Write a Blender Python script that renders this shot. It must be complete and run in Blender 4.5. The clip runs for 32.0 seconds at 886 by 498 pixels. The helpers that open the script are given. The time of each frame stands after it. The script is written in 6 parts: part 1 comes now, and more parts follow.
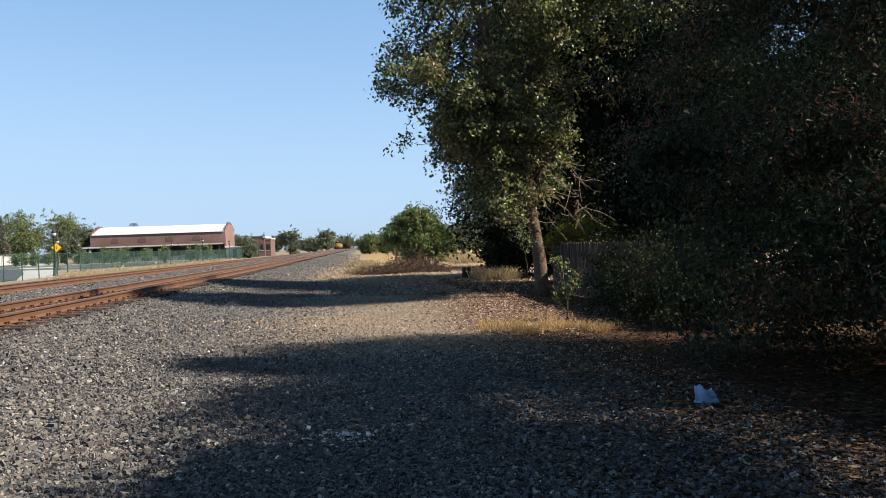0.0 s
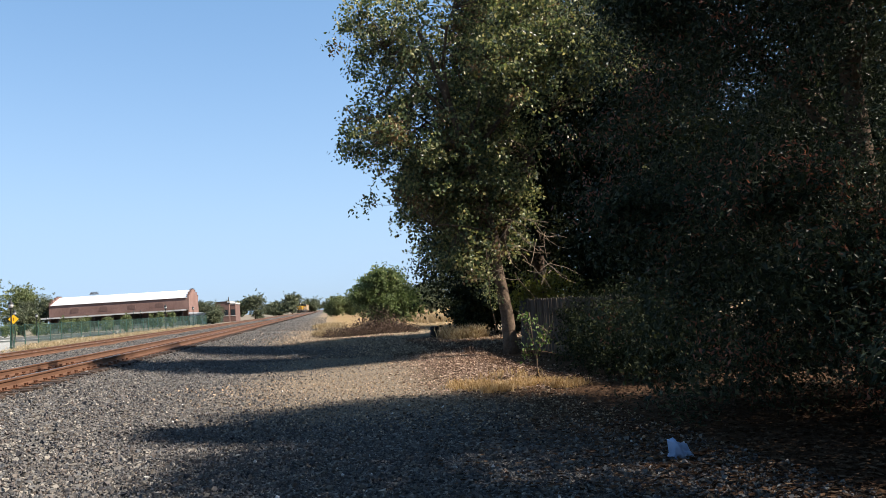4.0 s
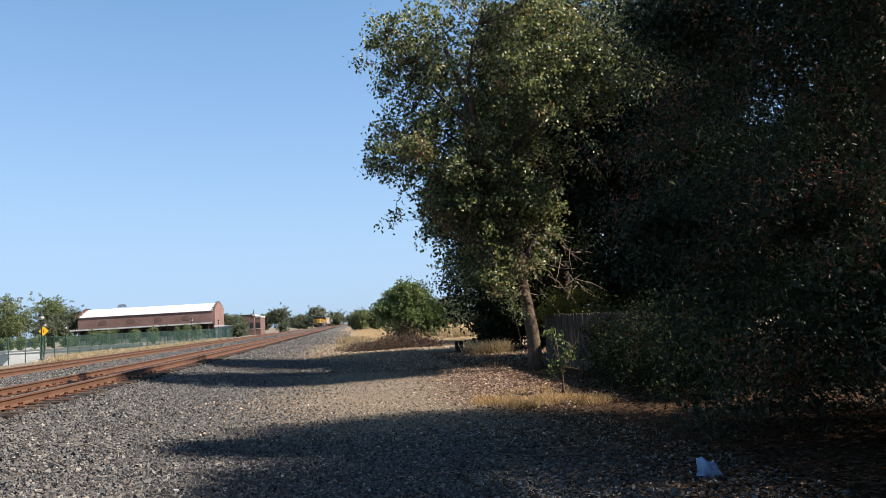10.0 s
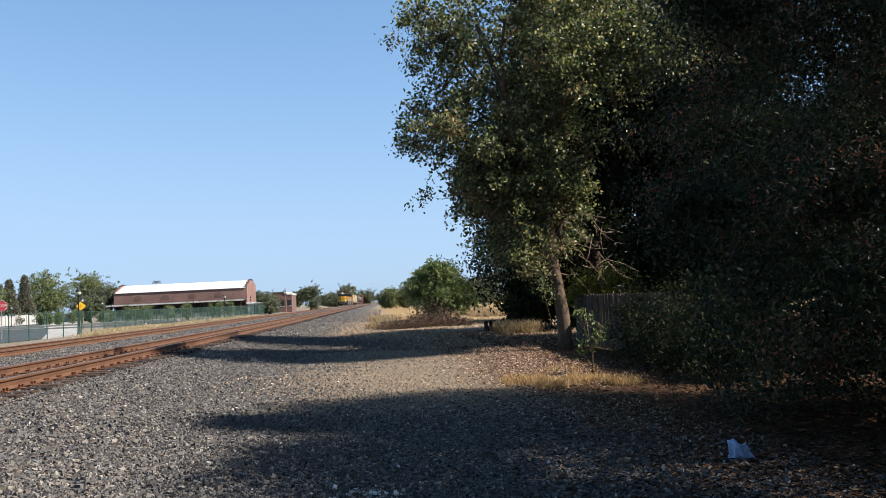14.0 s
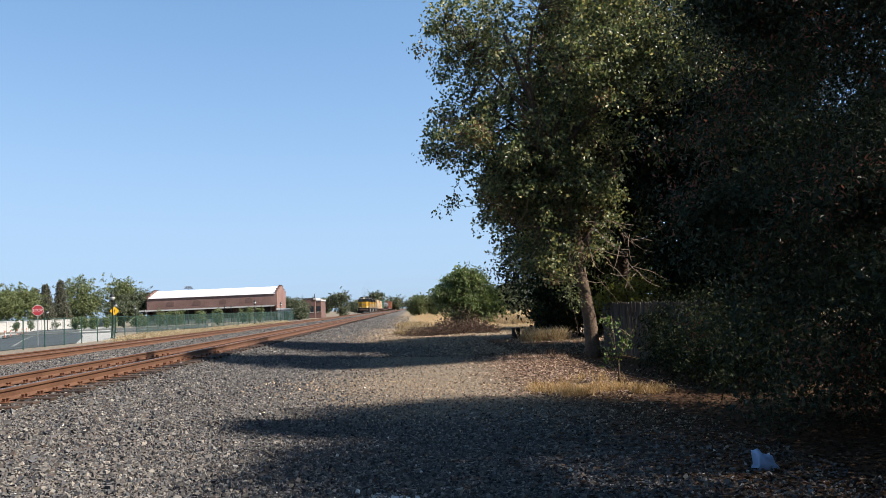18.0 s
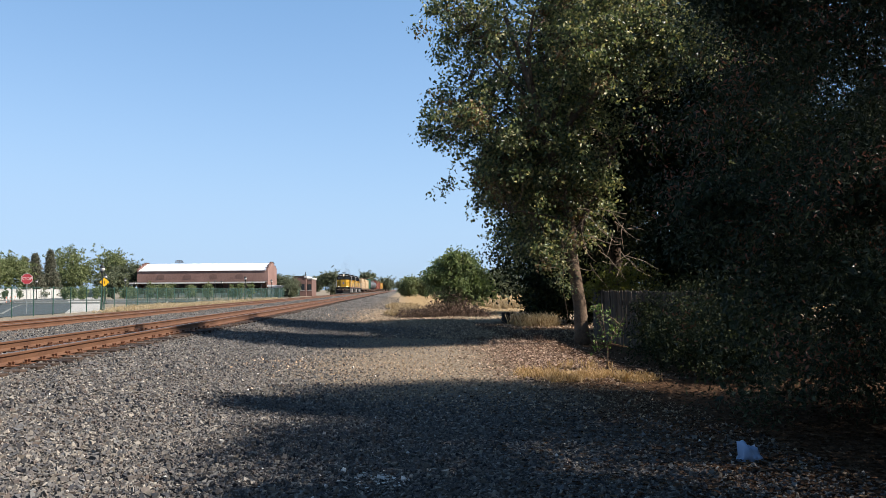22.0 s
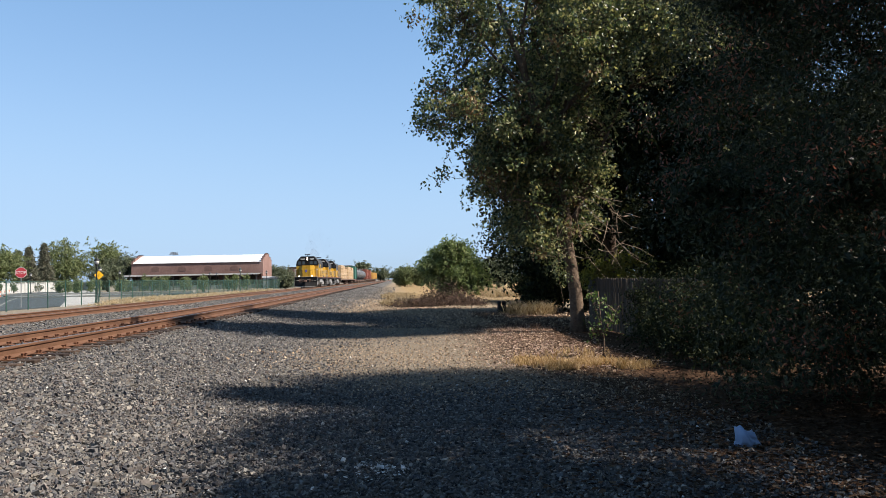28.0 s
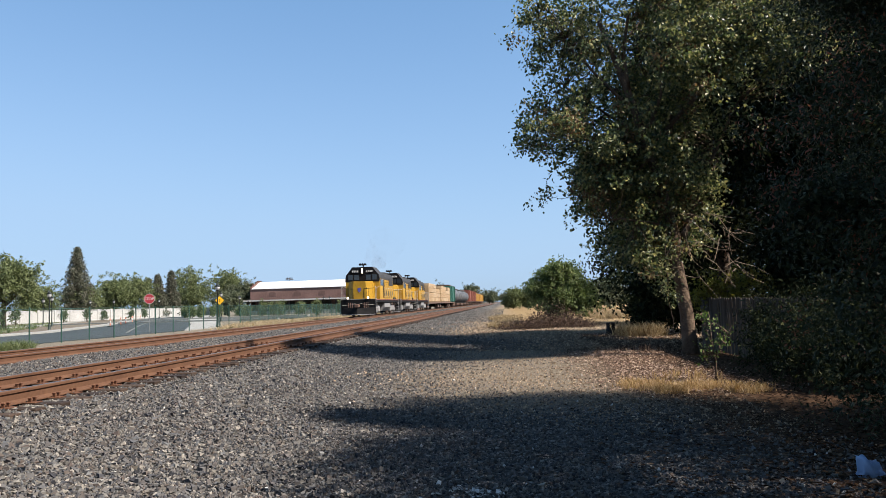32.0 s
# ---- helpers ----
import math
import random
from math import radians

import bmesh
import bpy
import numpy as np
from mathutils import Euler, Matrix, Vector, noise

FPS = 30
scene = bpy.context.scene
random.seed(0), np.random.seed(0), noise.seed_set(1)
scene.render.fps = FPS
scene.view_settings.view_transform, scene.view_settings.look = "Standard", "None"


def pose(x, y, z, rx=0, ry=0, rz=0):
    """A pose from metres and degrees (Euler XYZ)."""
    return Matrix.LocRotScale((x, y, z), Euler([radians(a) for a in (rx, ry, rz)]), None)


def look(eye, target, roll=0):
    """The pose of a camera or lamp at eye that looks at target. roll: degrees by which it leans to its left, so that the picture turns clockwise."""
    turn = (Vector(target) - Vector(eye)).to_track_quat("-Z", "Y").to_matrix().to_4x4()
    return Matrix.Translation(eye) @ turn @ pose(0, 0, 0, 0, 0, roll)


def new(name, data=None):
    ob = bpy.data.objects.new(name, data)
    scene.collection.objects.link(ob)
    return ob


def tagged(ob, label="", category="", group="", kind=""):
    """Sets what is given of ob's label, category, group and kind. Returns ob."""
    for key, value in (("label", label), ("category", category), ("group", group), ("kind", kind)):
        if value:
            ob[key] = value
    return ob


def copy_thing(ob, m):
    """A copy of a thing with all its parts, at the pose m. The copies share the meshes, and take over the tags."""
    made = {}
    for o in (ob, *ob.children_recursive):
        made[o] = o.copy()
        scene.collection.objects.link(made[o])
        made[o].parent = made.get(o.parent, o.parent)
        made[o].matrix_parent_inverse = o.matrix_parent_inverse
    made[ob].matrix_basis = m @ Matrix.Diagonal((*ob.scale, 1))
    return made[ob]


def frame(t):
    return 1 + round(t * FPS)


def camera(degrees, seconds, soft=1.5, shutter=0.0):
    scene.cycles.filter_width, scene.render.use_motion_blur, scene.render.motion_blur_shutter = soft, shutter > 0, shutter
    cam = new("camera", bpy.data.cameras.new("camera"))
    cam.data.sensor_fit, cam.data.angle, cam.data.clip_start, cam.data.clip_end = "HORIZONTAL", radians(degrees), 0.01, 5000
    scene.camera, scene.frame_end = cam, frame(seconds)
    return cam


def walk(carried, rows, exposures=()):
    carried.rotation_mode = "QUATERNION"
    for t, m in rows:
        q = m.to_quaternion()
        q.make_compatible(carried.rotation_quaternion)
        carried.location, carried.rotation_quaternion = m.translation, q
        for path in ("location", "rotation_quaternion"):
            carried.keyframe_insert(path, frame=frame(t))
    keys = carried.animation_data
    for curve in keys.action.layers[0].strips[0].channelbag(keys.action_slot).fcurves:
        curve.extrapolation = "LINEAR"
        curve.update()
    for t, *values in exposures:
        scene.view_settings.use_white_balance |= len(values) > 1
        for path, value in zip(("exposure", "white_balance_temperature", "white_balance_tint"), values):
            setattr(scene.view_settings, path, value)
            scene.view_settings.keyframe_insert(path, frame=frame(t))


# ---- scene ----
cam = camera(58.36, 32.0, 0.7)
PATH = [
    (0, 0.022, 0.02, 1.49, 89.62, 2.06, -5.74),
    (0.5, 0.018, 0.003, 1.508, 90.57, 2.96, -4.58),
    (1, 0.004, 0.032, 1.495, 92.22, 3.65, -4.44),
    (1.5, 0.011, 0.014, 1.496, 92.94, 3.66, -4.67),
    (2, -0.006, 0.026, 1.492, 93.55, 3.12, -5),
    (2.5, 0.019, 0.012, 1.488, 94.09, 3.18, -7.78),
    (4.5, 0.011, 0.034, 1.496, 93.42, 3.89, -7.98),
    (5, -0.004, 0.022, 1.501, 92.87, 3.95, -7.54),
    (5.5, 0.017, 0.028, 1.496, 92.56, 4.3, -8.78),
    (6, 0.026, 0.038, 1.479, 91.34, 4.43, -8.15),
    (6.5, -0.004, 0.023, 1.513, 91.38, 4.6, -7.54),
    (7, -0.001, 0.004, 1.501, 92.66, 4.38, -8.01),
    (7.5, 0, 0.019, 1.508, 92.91, 4.39, -7.03),
    (8, -0.003, 0.031, 1.505, 93.46, 4.22, -6.73),
    (8.5, -0.002, 0.008, 1.508, 94.17, 4.04, -7.34),
    (9, -0.007, 0.005, 1.509, 94.29, 3.83, -6.49),
    (9.5, -0.008, 0.016, 1.512, 94.71, 3.86, -6.43),
    (10, -0.019, -0.001, 1.511, 94.91, 3.42, -6.41),
    (10.5, -0.025, 0.046, 1.517, 94.71, 3.1, -4.21),
    (11, -0.02, -0.003, 1.501, 95.26, 2.63, -5.24),
    (11.5, -0.015, -0, 1.512, 94.52, 2.78, -4.08),
    (12, -0.017, 0.016, 1.503, 94.11, 2.81, -3.23),
    (12.5, -0.021, 0.003, 1.495, 93.9, 2.44, -4.11),
    (13, -0.02, 0.028, 1.506, 93.62, 2.7, -2.86),
    (13.5, -0.021, 0.027, 1.5, 93.61, 2.68, -4),
    (15.5, -0.007, -0.01, 1.504, 93.27, 2.93, -4.48),
    (16, 0.005, -0.008, 1.504, 93.28, 3.22, -4.41),
    (16.5, -0.005, -0.001, 1.497, 93.64, 3.13, -6.68),
    (17, -0.001, -0.005, 1.514, 93.48, 3.67, -5.52),
    (17.5, -0.028, 0.007, 1.518, 93.83, 3.47, -0.95),
    (18, 0.028, -0.051, 1.502, 94.13, 2.51, -2.2),
    (18.5, 0.029, -0.031, 1.505, 93.96, 1.24, -2.6),
    (19, 0.025, -0.04, 1.502, 93.98, -0.05, -2.43),
    (19.5, 0.02, -0.016, 1.49, 93.34, -0.69, -3.13),
    (20, -0.013, 0.012, 1.507, 93.06, 0.02, -1.24),
    (20.5, 0.011, -0.047, 1.497, 93.08, -0.34, -1.94),
    (21, -0.007, 0.017, 1.5, 92.69, -0.22, -1.77),
    (21.5, 0.018, -0.033, 1.504, 92.83, 0.09, -2.15),
    (22, 0.017, -0.022, 1.497, 92.86, 0.56, -2.87),
    (22.5, 0.011, -0.017, 1.511, 93.11, 0.6, -3.12),
    (23, 0.029, -0.016, 1.516, 93.27, 0.79, -3.7),
    (23.5, 0.026, -0.005, 1.514, 93.4, 1.39, -2.99),
    (24, 0.024, -0.016, 1.512, 93.83, 0.89, -3.82),
    (24.5, 0.01, -0.01, 1.506, 93.43, 1.43, -3.02),
    (25, 0.019, -0.017, 1.497, 93.29, 1.39, -2.56),
    (25.5, 0.011, 0.045, 1.511, 92.52, 2.12, -2.26),
    (27.5, 0.001, -0.03, 1.488, 91.96, 1.09, -2.92),
    (28, -0.002, -0.017, 1.496, 92.09, 1.17, -3.22),
    (28.5, 0.02, -0.022, 1.491, 92.47, 1.38, -2.3),
    (29, 0.014, -0.029, 1.49, 92.23, 1.55, -1.78),
    (29.5, -0.003, -0.016, 1.488, 92.36, 2.04, -1.1),
    (30, 0.02, -0.034, 1.481, 92.31, 1.51, -1.87),
    (30.5, 0.011, -0.008, 1.489, 92.33, 2.3, -1.63),
    (31, -0.031, -0.036, 1.484, 93.13, 2.07, -0.82),
    (31.5, -0.027, -0.028, 1.474, 92.94, 3.04, 3.71),
    (32, 0.129, 0.023, 1.485, 93.9, 1.76, 4.64),
]
walk(cam, [(t, pose(x, y, z, rx, ry, rz)) for t, x, y, z, rx, ry, rz in PATH], ((0, 1.42, 6850, 14), (1, 1.34, 6650, 14), (6, 1.55, 6900, 14), (9, 1.42, 6650, 14), (13, 1.34, 6650, 14), (16.5, 1.47, 6750, 14), (19, 1.28, 6600, 14), (23, 1.4, 6700, 14), (25, 1.32, 6650, 14), (28, 1.36, 6700, 14), (32, 1.28, 6600, 14)))

# sun from the tree side, high summer light
SUN_DIR = Vector((0.70, -0.20, 0.72)).normalized()
sun = new("sun", bpy.data.lights.new("sun", "SUN"))
sun.data.energy, sun.data.angle, sun.data.color = 5.0, radians(0.53), (1.0, 0.94, 0.84)
sun.matrix_world = look((30, -10, 40), Vector((30, -10, 40)) - SUN_DIR)
world = bpy.data.worlds.new("sky")
scene.world = world
world.use_nodes = True
wn = world.node_tree.nodes
sky = wn.new("ShaderNodeTexSky")
sky.sky_type, sky.sun_disc = "NISHITA", False
sky.sun_elevation = math.asin(SUN_DIR.z)
sky.sun_rotation = math.atan2(SUN_DIR.x, SUN_DIR.y)
sky.air_density, sky.dust_density, sky.ozone_density = 1.0, 0.8, 5.0
wn["Background"].inputs["Strength"].default_value = 0.075
# summer haze: a clear blue overhead, a pale lavender veil where the sky is brightest, low down
def veil(colour, mixed):
    x = wn.new("ShaderNodeMix")
    x.data_type = "RGBA"
    x.inputs["B"].default_value = (*mixed, 1)
    world.node_tree.links.new(colour, x.inputs["A"])
    return x


glow = wn.new("ShaderNodeRGBToBW")
low = wn.new("ShaderNodeMapRange")
low.inputs["From Min"].default_value, low.inputs["From Max"].default_value = 1.6, 4.4
low.inputs["To Max"].default_value = 0.75
clear = veil(sky.outputs["Color"], (0.9, 2.4, 4.2))
clear.inputs["Factor"].default_value = 0.42
pale = veil(clear.outputs["Result"], (2.4, 3.6, 5.1))
world.node_tree.links.new(sky.outputs["Color"], glow.inputs["Color"])
world.node_tree.links.new(glow.outputs["Val"], low.inputs["Value"])
world.node_tree.links.new(low.outputs["Result"], pale.inputs["Factor"])
world.node_tree.links.new(pale.outputs["Result"], wn["Background"].inputs["Color"])


# ---------------------------------------------------------------- materials
def node_mat(name, rough=0.8, metal=0.0, spec=0.3):
    m = bpy.data.materials.new(name)
    m.use_nodes = True
    b = m.node_tree.nodes["Principled BSDF"]
    b.inputs["Roughness"].default_value, b.inputs["Metallic"].default_value = rough, metal
    b.inputs["Specular IOR Level"].default_value = spec
    return m, m.node_tree.nodes, m.node_tree.links, b


def ramp(nodes, stops):
    r = nodes.new("ShaderNodeValToRGB")
    e = r.color_ramp.elements
    while len(e) < len(stops):
        e.new(0.5)
    for el, (p, c) in zip(e, stops):
        el.position, el.color = p, (*c, 1)
    return r


def noise_tex(nodes, links, scale, detail=6, rough=0.6, space="Object"):
    tc = nodes.new("ShaderNodeTexCoord")
    n = nodes.new("ShaderNodeTexNoise")
    n.inputs["Scale"].default_value, n.inputs["Detail"].default_value = scale, detail
    n.inputs["Roughness"].default_value = rough
    links.new(tc.outputs[space], n.inputs["Vector"])
    return n


def bump_from(nodes, links, b, value, strength=0.3, dist=0.02):
    bp = nodes.new("ShaderNodeBump")
    bp.inputs["Strength"].default_value, bp.inputs["Distance"].default_value = strength, dist
    links.new(value, bp.inputs["Height"])
    links.new(bp.outputs["Normal"], b.inputs["Normal"])


def worn(name, a, c, big=1.5, fine=30, rough=0.8, metal=0.0, bump=0.2, spec=0.3, dist=0.01):
    """Two tones in broad stains, with a fine grain over them."""
    m, n, l, b = node_mat(name, rough, metal, spec)
    n1, n2 = noise_tex(n, l, big), noise_tex(n, l, fine, 3)
    r = ramp(n, [(0.35, a), (0.65, c)])
    mix = n.new("ShaderNodeMix")
    mix.data_type = "FLOAT"
    mix.inputs["Factor"].default_value = 0.4
    l.new(n1.outputs["Fac"], mix.inputs["A"])
    l.new(n2.outputs["Fac"], mix.inputs["B"])
    l.new(mix.outputs["Result"], r.inputs["Fac"])
    l.new(r.outputs["Color"], b.inputs["Base Color"])
    bump_from(n, l, b, n2.outputs["Fac"], bump, dist)
    return m


def varied(name, cols, rough=0.85, source="Random Per Island", spec=0.25, grain=40, bump=0.2):
    """Piece by piece another tone out of cols."""
    m, n, l, b = node_mat(name, rough, 0, spec)
    if source == "Random Per Island":
        g = n.new("ShaderNodeNewGeometry")
        src = g.outputs["Random Per Island"]
    else:
        g = n.new("ShaderNodeObjectInfo")
        src = g.outputs["Random"]
    r = ramp(n, [(i / max(1, len(cols) - 1), c) for i, c in enumerate(cols)])
    l.new(src, r.inputs["Fac"])
    nz = noise_tex(n, l, grain, 4)
    mx = n.new("ShaderNodeMix")
    mx.data_type, mx.blend_type = "RGBA", "MULTIPLY"
    mx.inputs["Factor"].default_value = 0.5
    gr = ramp(n, [(0.3, (0.55, 0.55, 0.55)), (0.7, (1.15, 1.15, 1.15))])
    l.new(nz.outputs["Fac"], gr.inputs["Fac"])
    l.new(r.outputs["Color"], mx.inputs["A"])
    l.new(gr.outputs["Color"], mx.inputs["B"])
    l.new(mx.outputs["Result"], b.inputs["Base Color"])
    bump_from(n, l, b, nz.outputs["Fac"], bump, 0.01)
    return m


def leaf_mat(name, cols, glow=0.35, rough=0.5, spec=0.25):
    """Leaves: a tone each, some light through the blade."""
    m, n, l, b = node_mat(name, rough, 0, spec)
    g = n.new("ShaderNodeNewGeometry")
    r = ramp(n, [(i / max(1, len(cols) - 1), c) for i, c in enumerate(cols)])
    l.new(g.outputs["Random Per Island"], r.inputs["Fac"])
    l.new(r.outputs["Color"], b.inputs["Base Color"])
    t = n.new("ShaderNodeBsdfTranslucent")
    hs = n.new("ShaderNodeHueSaturation")
    hs.inputs["Saturation"].default_value, hs.inputs["Value"].default_value = 1.15, 1.3
    l.new(r.outputs["Color"], hs.inputs["Color"])
    l.new(hs.outputs["Color"], t.inputs["Color"])
    mx = n.new("ShaderNodeMixShader")
    mx.inputs["Fac"].default_value = glow
    l.new(b.outputs["BSDF"], mx.inputs[1])
    l.new(t.outputs["BSDF"], mx.inputs[2])
    l.new(mx.outputs["Shader"], n["Material Output"].inputs["Surface"])
    return m


def glowing(name, col, power):
    m, n, l, b = node_mat(name, 0.3)
    b.inputs["Base Color"].default_value = (*col, 1)
    b.inputs["Emission Color"].default_value = (*col, 1)
    b.inputs["Emission Strength"].default_value = power
    return m


def ground_mat():
    """Grey ballast by the rails, a tan wheel track held to its sunlit stretch, brown leaf litter by the trees, dry
    straw and field beyond.
    """
    m, n, l, b = node_mat("gravel_ground", 0.95, 0, 0.05)
    tc = n.new("ShaderNodeTexCoord")
    sep = n.new("ShaderNodeSeparateXYZ")
    l.new(tc.outputs["Object"], sep.inputs["Vector"])
    wob = noise_tex(n, l, 0.35, 5)
    fine = noise_tex(n, l, 9, 6, 0.7)
    vor = n.new("ShaderNodeTexVoronoi")
    vor.inputs["Scale"].default_value = 30
    l.new(tc.outputs["Object"], vor.inputs["Vector"])
    stone = ramp(n, [(0.0, (0.018, 0.018, 0.0197)), (0.35, (0.0426, 0.0418, 0.041)), (0.7, (0.082, 0.0787, 0.0722)), (1.0, (0.20, 0.187, 0.168))])
    sp = n.new("ShaderNodeSeparateColor")
    l.new(vor.outputs["Color"], sp.inputs["Color"])
    l.new(sp.outputs["Red"], stone.inputs["Fac"])

    def blend(fac, a, c):
        x = n.new("ShaderNodeMix")
        x.data_type = "RGBA"
        l.new(fac, x.inputs["Factor"])
        for s, v in (("A", a), ("B", c)):
            if isinstance(v, tuple):
                x.inputs[s].default_value = (*v, 1)
            else:
                l.new(v, x.inputs[s])
        return x.outputs["Result"]

    def edge(x0, x1, axis="X", amount=2.0):
        """0 below x0, 1 above x1, with a wandering border."""
        ad = n.new("ShaderNodeMath")
        ad.operation = "MULTIPLY_ADD"
        ad.inputs[1].default_value = amount
        l.new(wob.outputs["Fac"], ad.inputs[0])
        l.new(sep.outputs[axis], ad.inputs[2])
        mr = n.new("ShaderNodeMapRange")
        mr.interpolation_type = "SMOOTHSTEP"
        mr.inputs["From Min"].default_value, mr.inputs["From Max"].default_value = x0 + amount / 2, x1 + amount / 2
        l.new(ad.outputs[0], mr.inputs["Value"])
        return mr.outputs["Result"]

    def times(p, q):
        x = n.new("ShaderNodeMath")
        x.operation = "MULTIPLY"
        l.new(p, x.inputs[0])
        l.new(q, x.inputs[1])
        return x.outputs[0]

    def inv(p):
        x = n.new("ShaderNodeMath")
        x.operation = "SUBTRACT"
        x.inputs[0].default_value = 1
        l.new(p, x.inputs[1])
        return x.outputs[0]

    tan = ramp(n, [(0.3, (0.115, 0.09, 0.062)), (0.7, (0.225, 0.178, 0.12))])
    l.new(fine.outputs["Fac"], tan.inputs["Fac"])
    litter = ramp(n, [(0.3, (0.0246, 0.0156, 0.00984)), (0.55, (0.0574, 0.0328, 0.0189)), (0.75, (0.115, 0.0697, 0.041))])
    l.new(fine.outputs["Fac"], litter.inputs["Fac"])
    straw = ramp(n, [(0.3, (0.139, 0.0943, 0.0476)), (0.7, (0.271, 0.193, 0.0984))])
    l.new(fine.outputs["Fac"], straw.inputs["Fac"])
    # Tan track ends near y 11; darker stone tones deepen the near tree shadow.
    sandy = n.new("ShaderNodeMath")
    sandy.operation = "MULTIPLY"
    sandy.inputs[1].default_value = 0.6
    l.new(times(times(edge(-3.0, -0.5), inv(edge(2.0, 3.4))), edge(10.2, 12.2, "Y", 1.5)), sandy.inputs[0])
    c = blend(sandy.outputs[0], stone.outputs["Color"], tan.outputs["Color"])
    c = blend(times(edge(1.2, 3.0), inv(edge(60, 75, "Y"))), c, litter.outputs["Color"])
    c = blend(times(edge(-3.5, -1.0), edge(33, 38, "Y", 4.0)), c, tan.outputs["Color"])
    c = blend(times(edge(-1.5, 1.5), edge(42, 50, "Y", 6.0)), c, straw.outputs["Color"])
    verge = ramp(n, [(0.3, (0.107, 0.0902, 0.0697)), (0.7, (0.189, 0.164, 0.127))])
    l.new(fine.outputs["Fac"], verge.inputs["Fac"])
    c = blend(inv(edge(-17.5, -16.0)), c, verge.outputs["Color"])
    l.new(c, b.inputs["Base Color"])
    bump_from(n, l, b, vor.outputs["Distance"], 0.9, 0.02)
    return m


MAT = {}
MAT["ground"] = ground_mat()
MAT["stone"] = varied("ballast_stone", [(0.0276, 0.0276, 0.0312), (0.0597, 0.0615, 0.0661), (0.0918, 0.0809, 0.0735), (0.0781, 0.0809, 0.0844), (0.1243, 0.1102, 0.0918), (0.1102, 0.1120, 0.1120), (0.0781, 0.0606, 0.0514), (0.1378, 0.1299, 0.1198), (0.2475, 0.2251, 0.1926)], 0.9, spec=0.06, grain=25)
MAT["tan_stone"] = varied("dusty_tan_stone", [(0.085, 0.066, 0.052), (0.165, 0.125, 0.088), (0.25, 0.185, 0.124), (0.195, 0.155, 0.122), (0.34, 0.245, 0.163), (0.48, 0.365, 0.256)], 0.95, spec=0.06, grain=25)
MAT["pale_stone"] = varied("pale_stone", [(0.298, 0.288, 0.267), (0.533, 0.512, 0.48)], 0.8)
# Brown litter, darkened in colour for the shade under the trees.
MAT["litter"] = varied("shade_dark_litter", [(0.015, 0.008, 0.005), (0.034, 0.017, 0.0085), (0.06, 0.032, 0.017), (0.12, 0.08, 0.05)], 0.85, spec=0.08)
# Lit copy of the litter: pinkish, with the sun put into its paler tones.
MAT["sunlit_litter"] = varied("sunlit_pale_litter", [(0.078, 0.0442, 0.0312), (0.169, 0.104, 0.0728), (0.273, 0.189, 0.137), (0.429, 0.325, 0.247)], 0.85)
MAT["rail"] = worn("rusty_rail", (0.0704, 0.032, 0.0179), (0.118, 0.0589, 0.032), 1.2, 25, 0.75, 0.2, 0.2)
MAT["railtop"] = worn("worn_rail_head", (0.09, 0.085, 0.085), (0.17, 0.15, 0.14), 2, 30, 0.38, 0.7, 0.05)
MAT["tie"] = varied("creosoted_tie", [(0.016, 0.010, 0.008), (0.03, 0.019, 0.013), (0.05, 0.032, 0.022)], 0.9, "Random")
MAT["plate"] = worn("rusty_plate", (0.0768, 0.032, 0.0192), (0.141, 0.064, 0.032), 3, 40, 0.8, 0.3)
MAT["bark"] = worn("furrowed_bark", (0.0492, 0.0344, 0.0246), (0.131, 0.0943, 0.0672), 4, 18, 0.95, 0, 1.0, 0.1, 0.03)
MAT["twig"] = worn("dry_twig", (0.115, 0.082, 0.0574), (0.246, 0.189, 0.131), 4, 30, 0.9)
MAT["leaf_elm"] = leaf_mat("elm_leaf", [(0.026, 0.040, 0.020), (0.042, 0.060, 0.027), (0.066, 0.086, 0.036), (0.115, 0.135, 0.052), (0.20, 0.20, 0.08), (0.32, 0.29, 0.135)], 0.38, 0.4, 0.4)
# Leaf tones far below real leaves: the trees' shade is in the colour.
MAT["leaf_shade_dark"] = leaf_mat("shade_darkened_leaf", [(0.007, 0.011, 0.006), (0.009, 0.0135, 0.0066), (0.0125, 0.0175, 0.008), (0.017, 0.022, 0.0098), (0.025, 0.03, 0.0125), (0.042, 0.046, 0.019)], 0.2, 0.6, 0.05)
# Same shade-dark base, lighter for the near trees; last pale tone paints glints.
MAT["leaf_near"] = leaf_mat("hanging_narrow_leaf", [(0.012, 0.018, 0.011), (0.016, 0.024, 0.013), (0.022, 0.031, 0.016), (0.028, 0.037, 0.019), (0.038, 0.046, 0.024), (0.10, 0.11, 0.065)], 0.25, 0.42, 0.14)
MAT["leaf_rust"] = leaf_mat("withered_rust_leaf", [(0.15, 0.056, 0.037), (0.26, 0.108, 0.068)], 0.3)
MAT["leaf_brown"] = leaf_mat("withered_brown_leaf", [(0.09, 0.055, 0.028), (0.17, 0.11, 0.055)], 0.3)
MAT["leaf_bush"] = leaf_mat("bush_leaf", [(0.0488, 0.0829, 0.0195), (0.078, 0.122, 0.0293), (0.117, 0.156, 0.0439)], 0.3)
MAT["leaf_yellow"] = leaf_mat("yellowish_leaf", [(0.0936, 0.109, 0.0234), (0.156, 0.156, 0.0351), (0.203, 0.195, 0.0468)], 0.4)
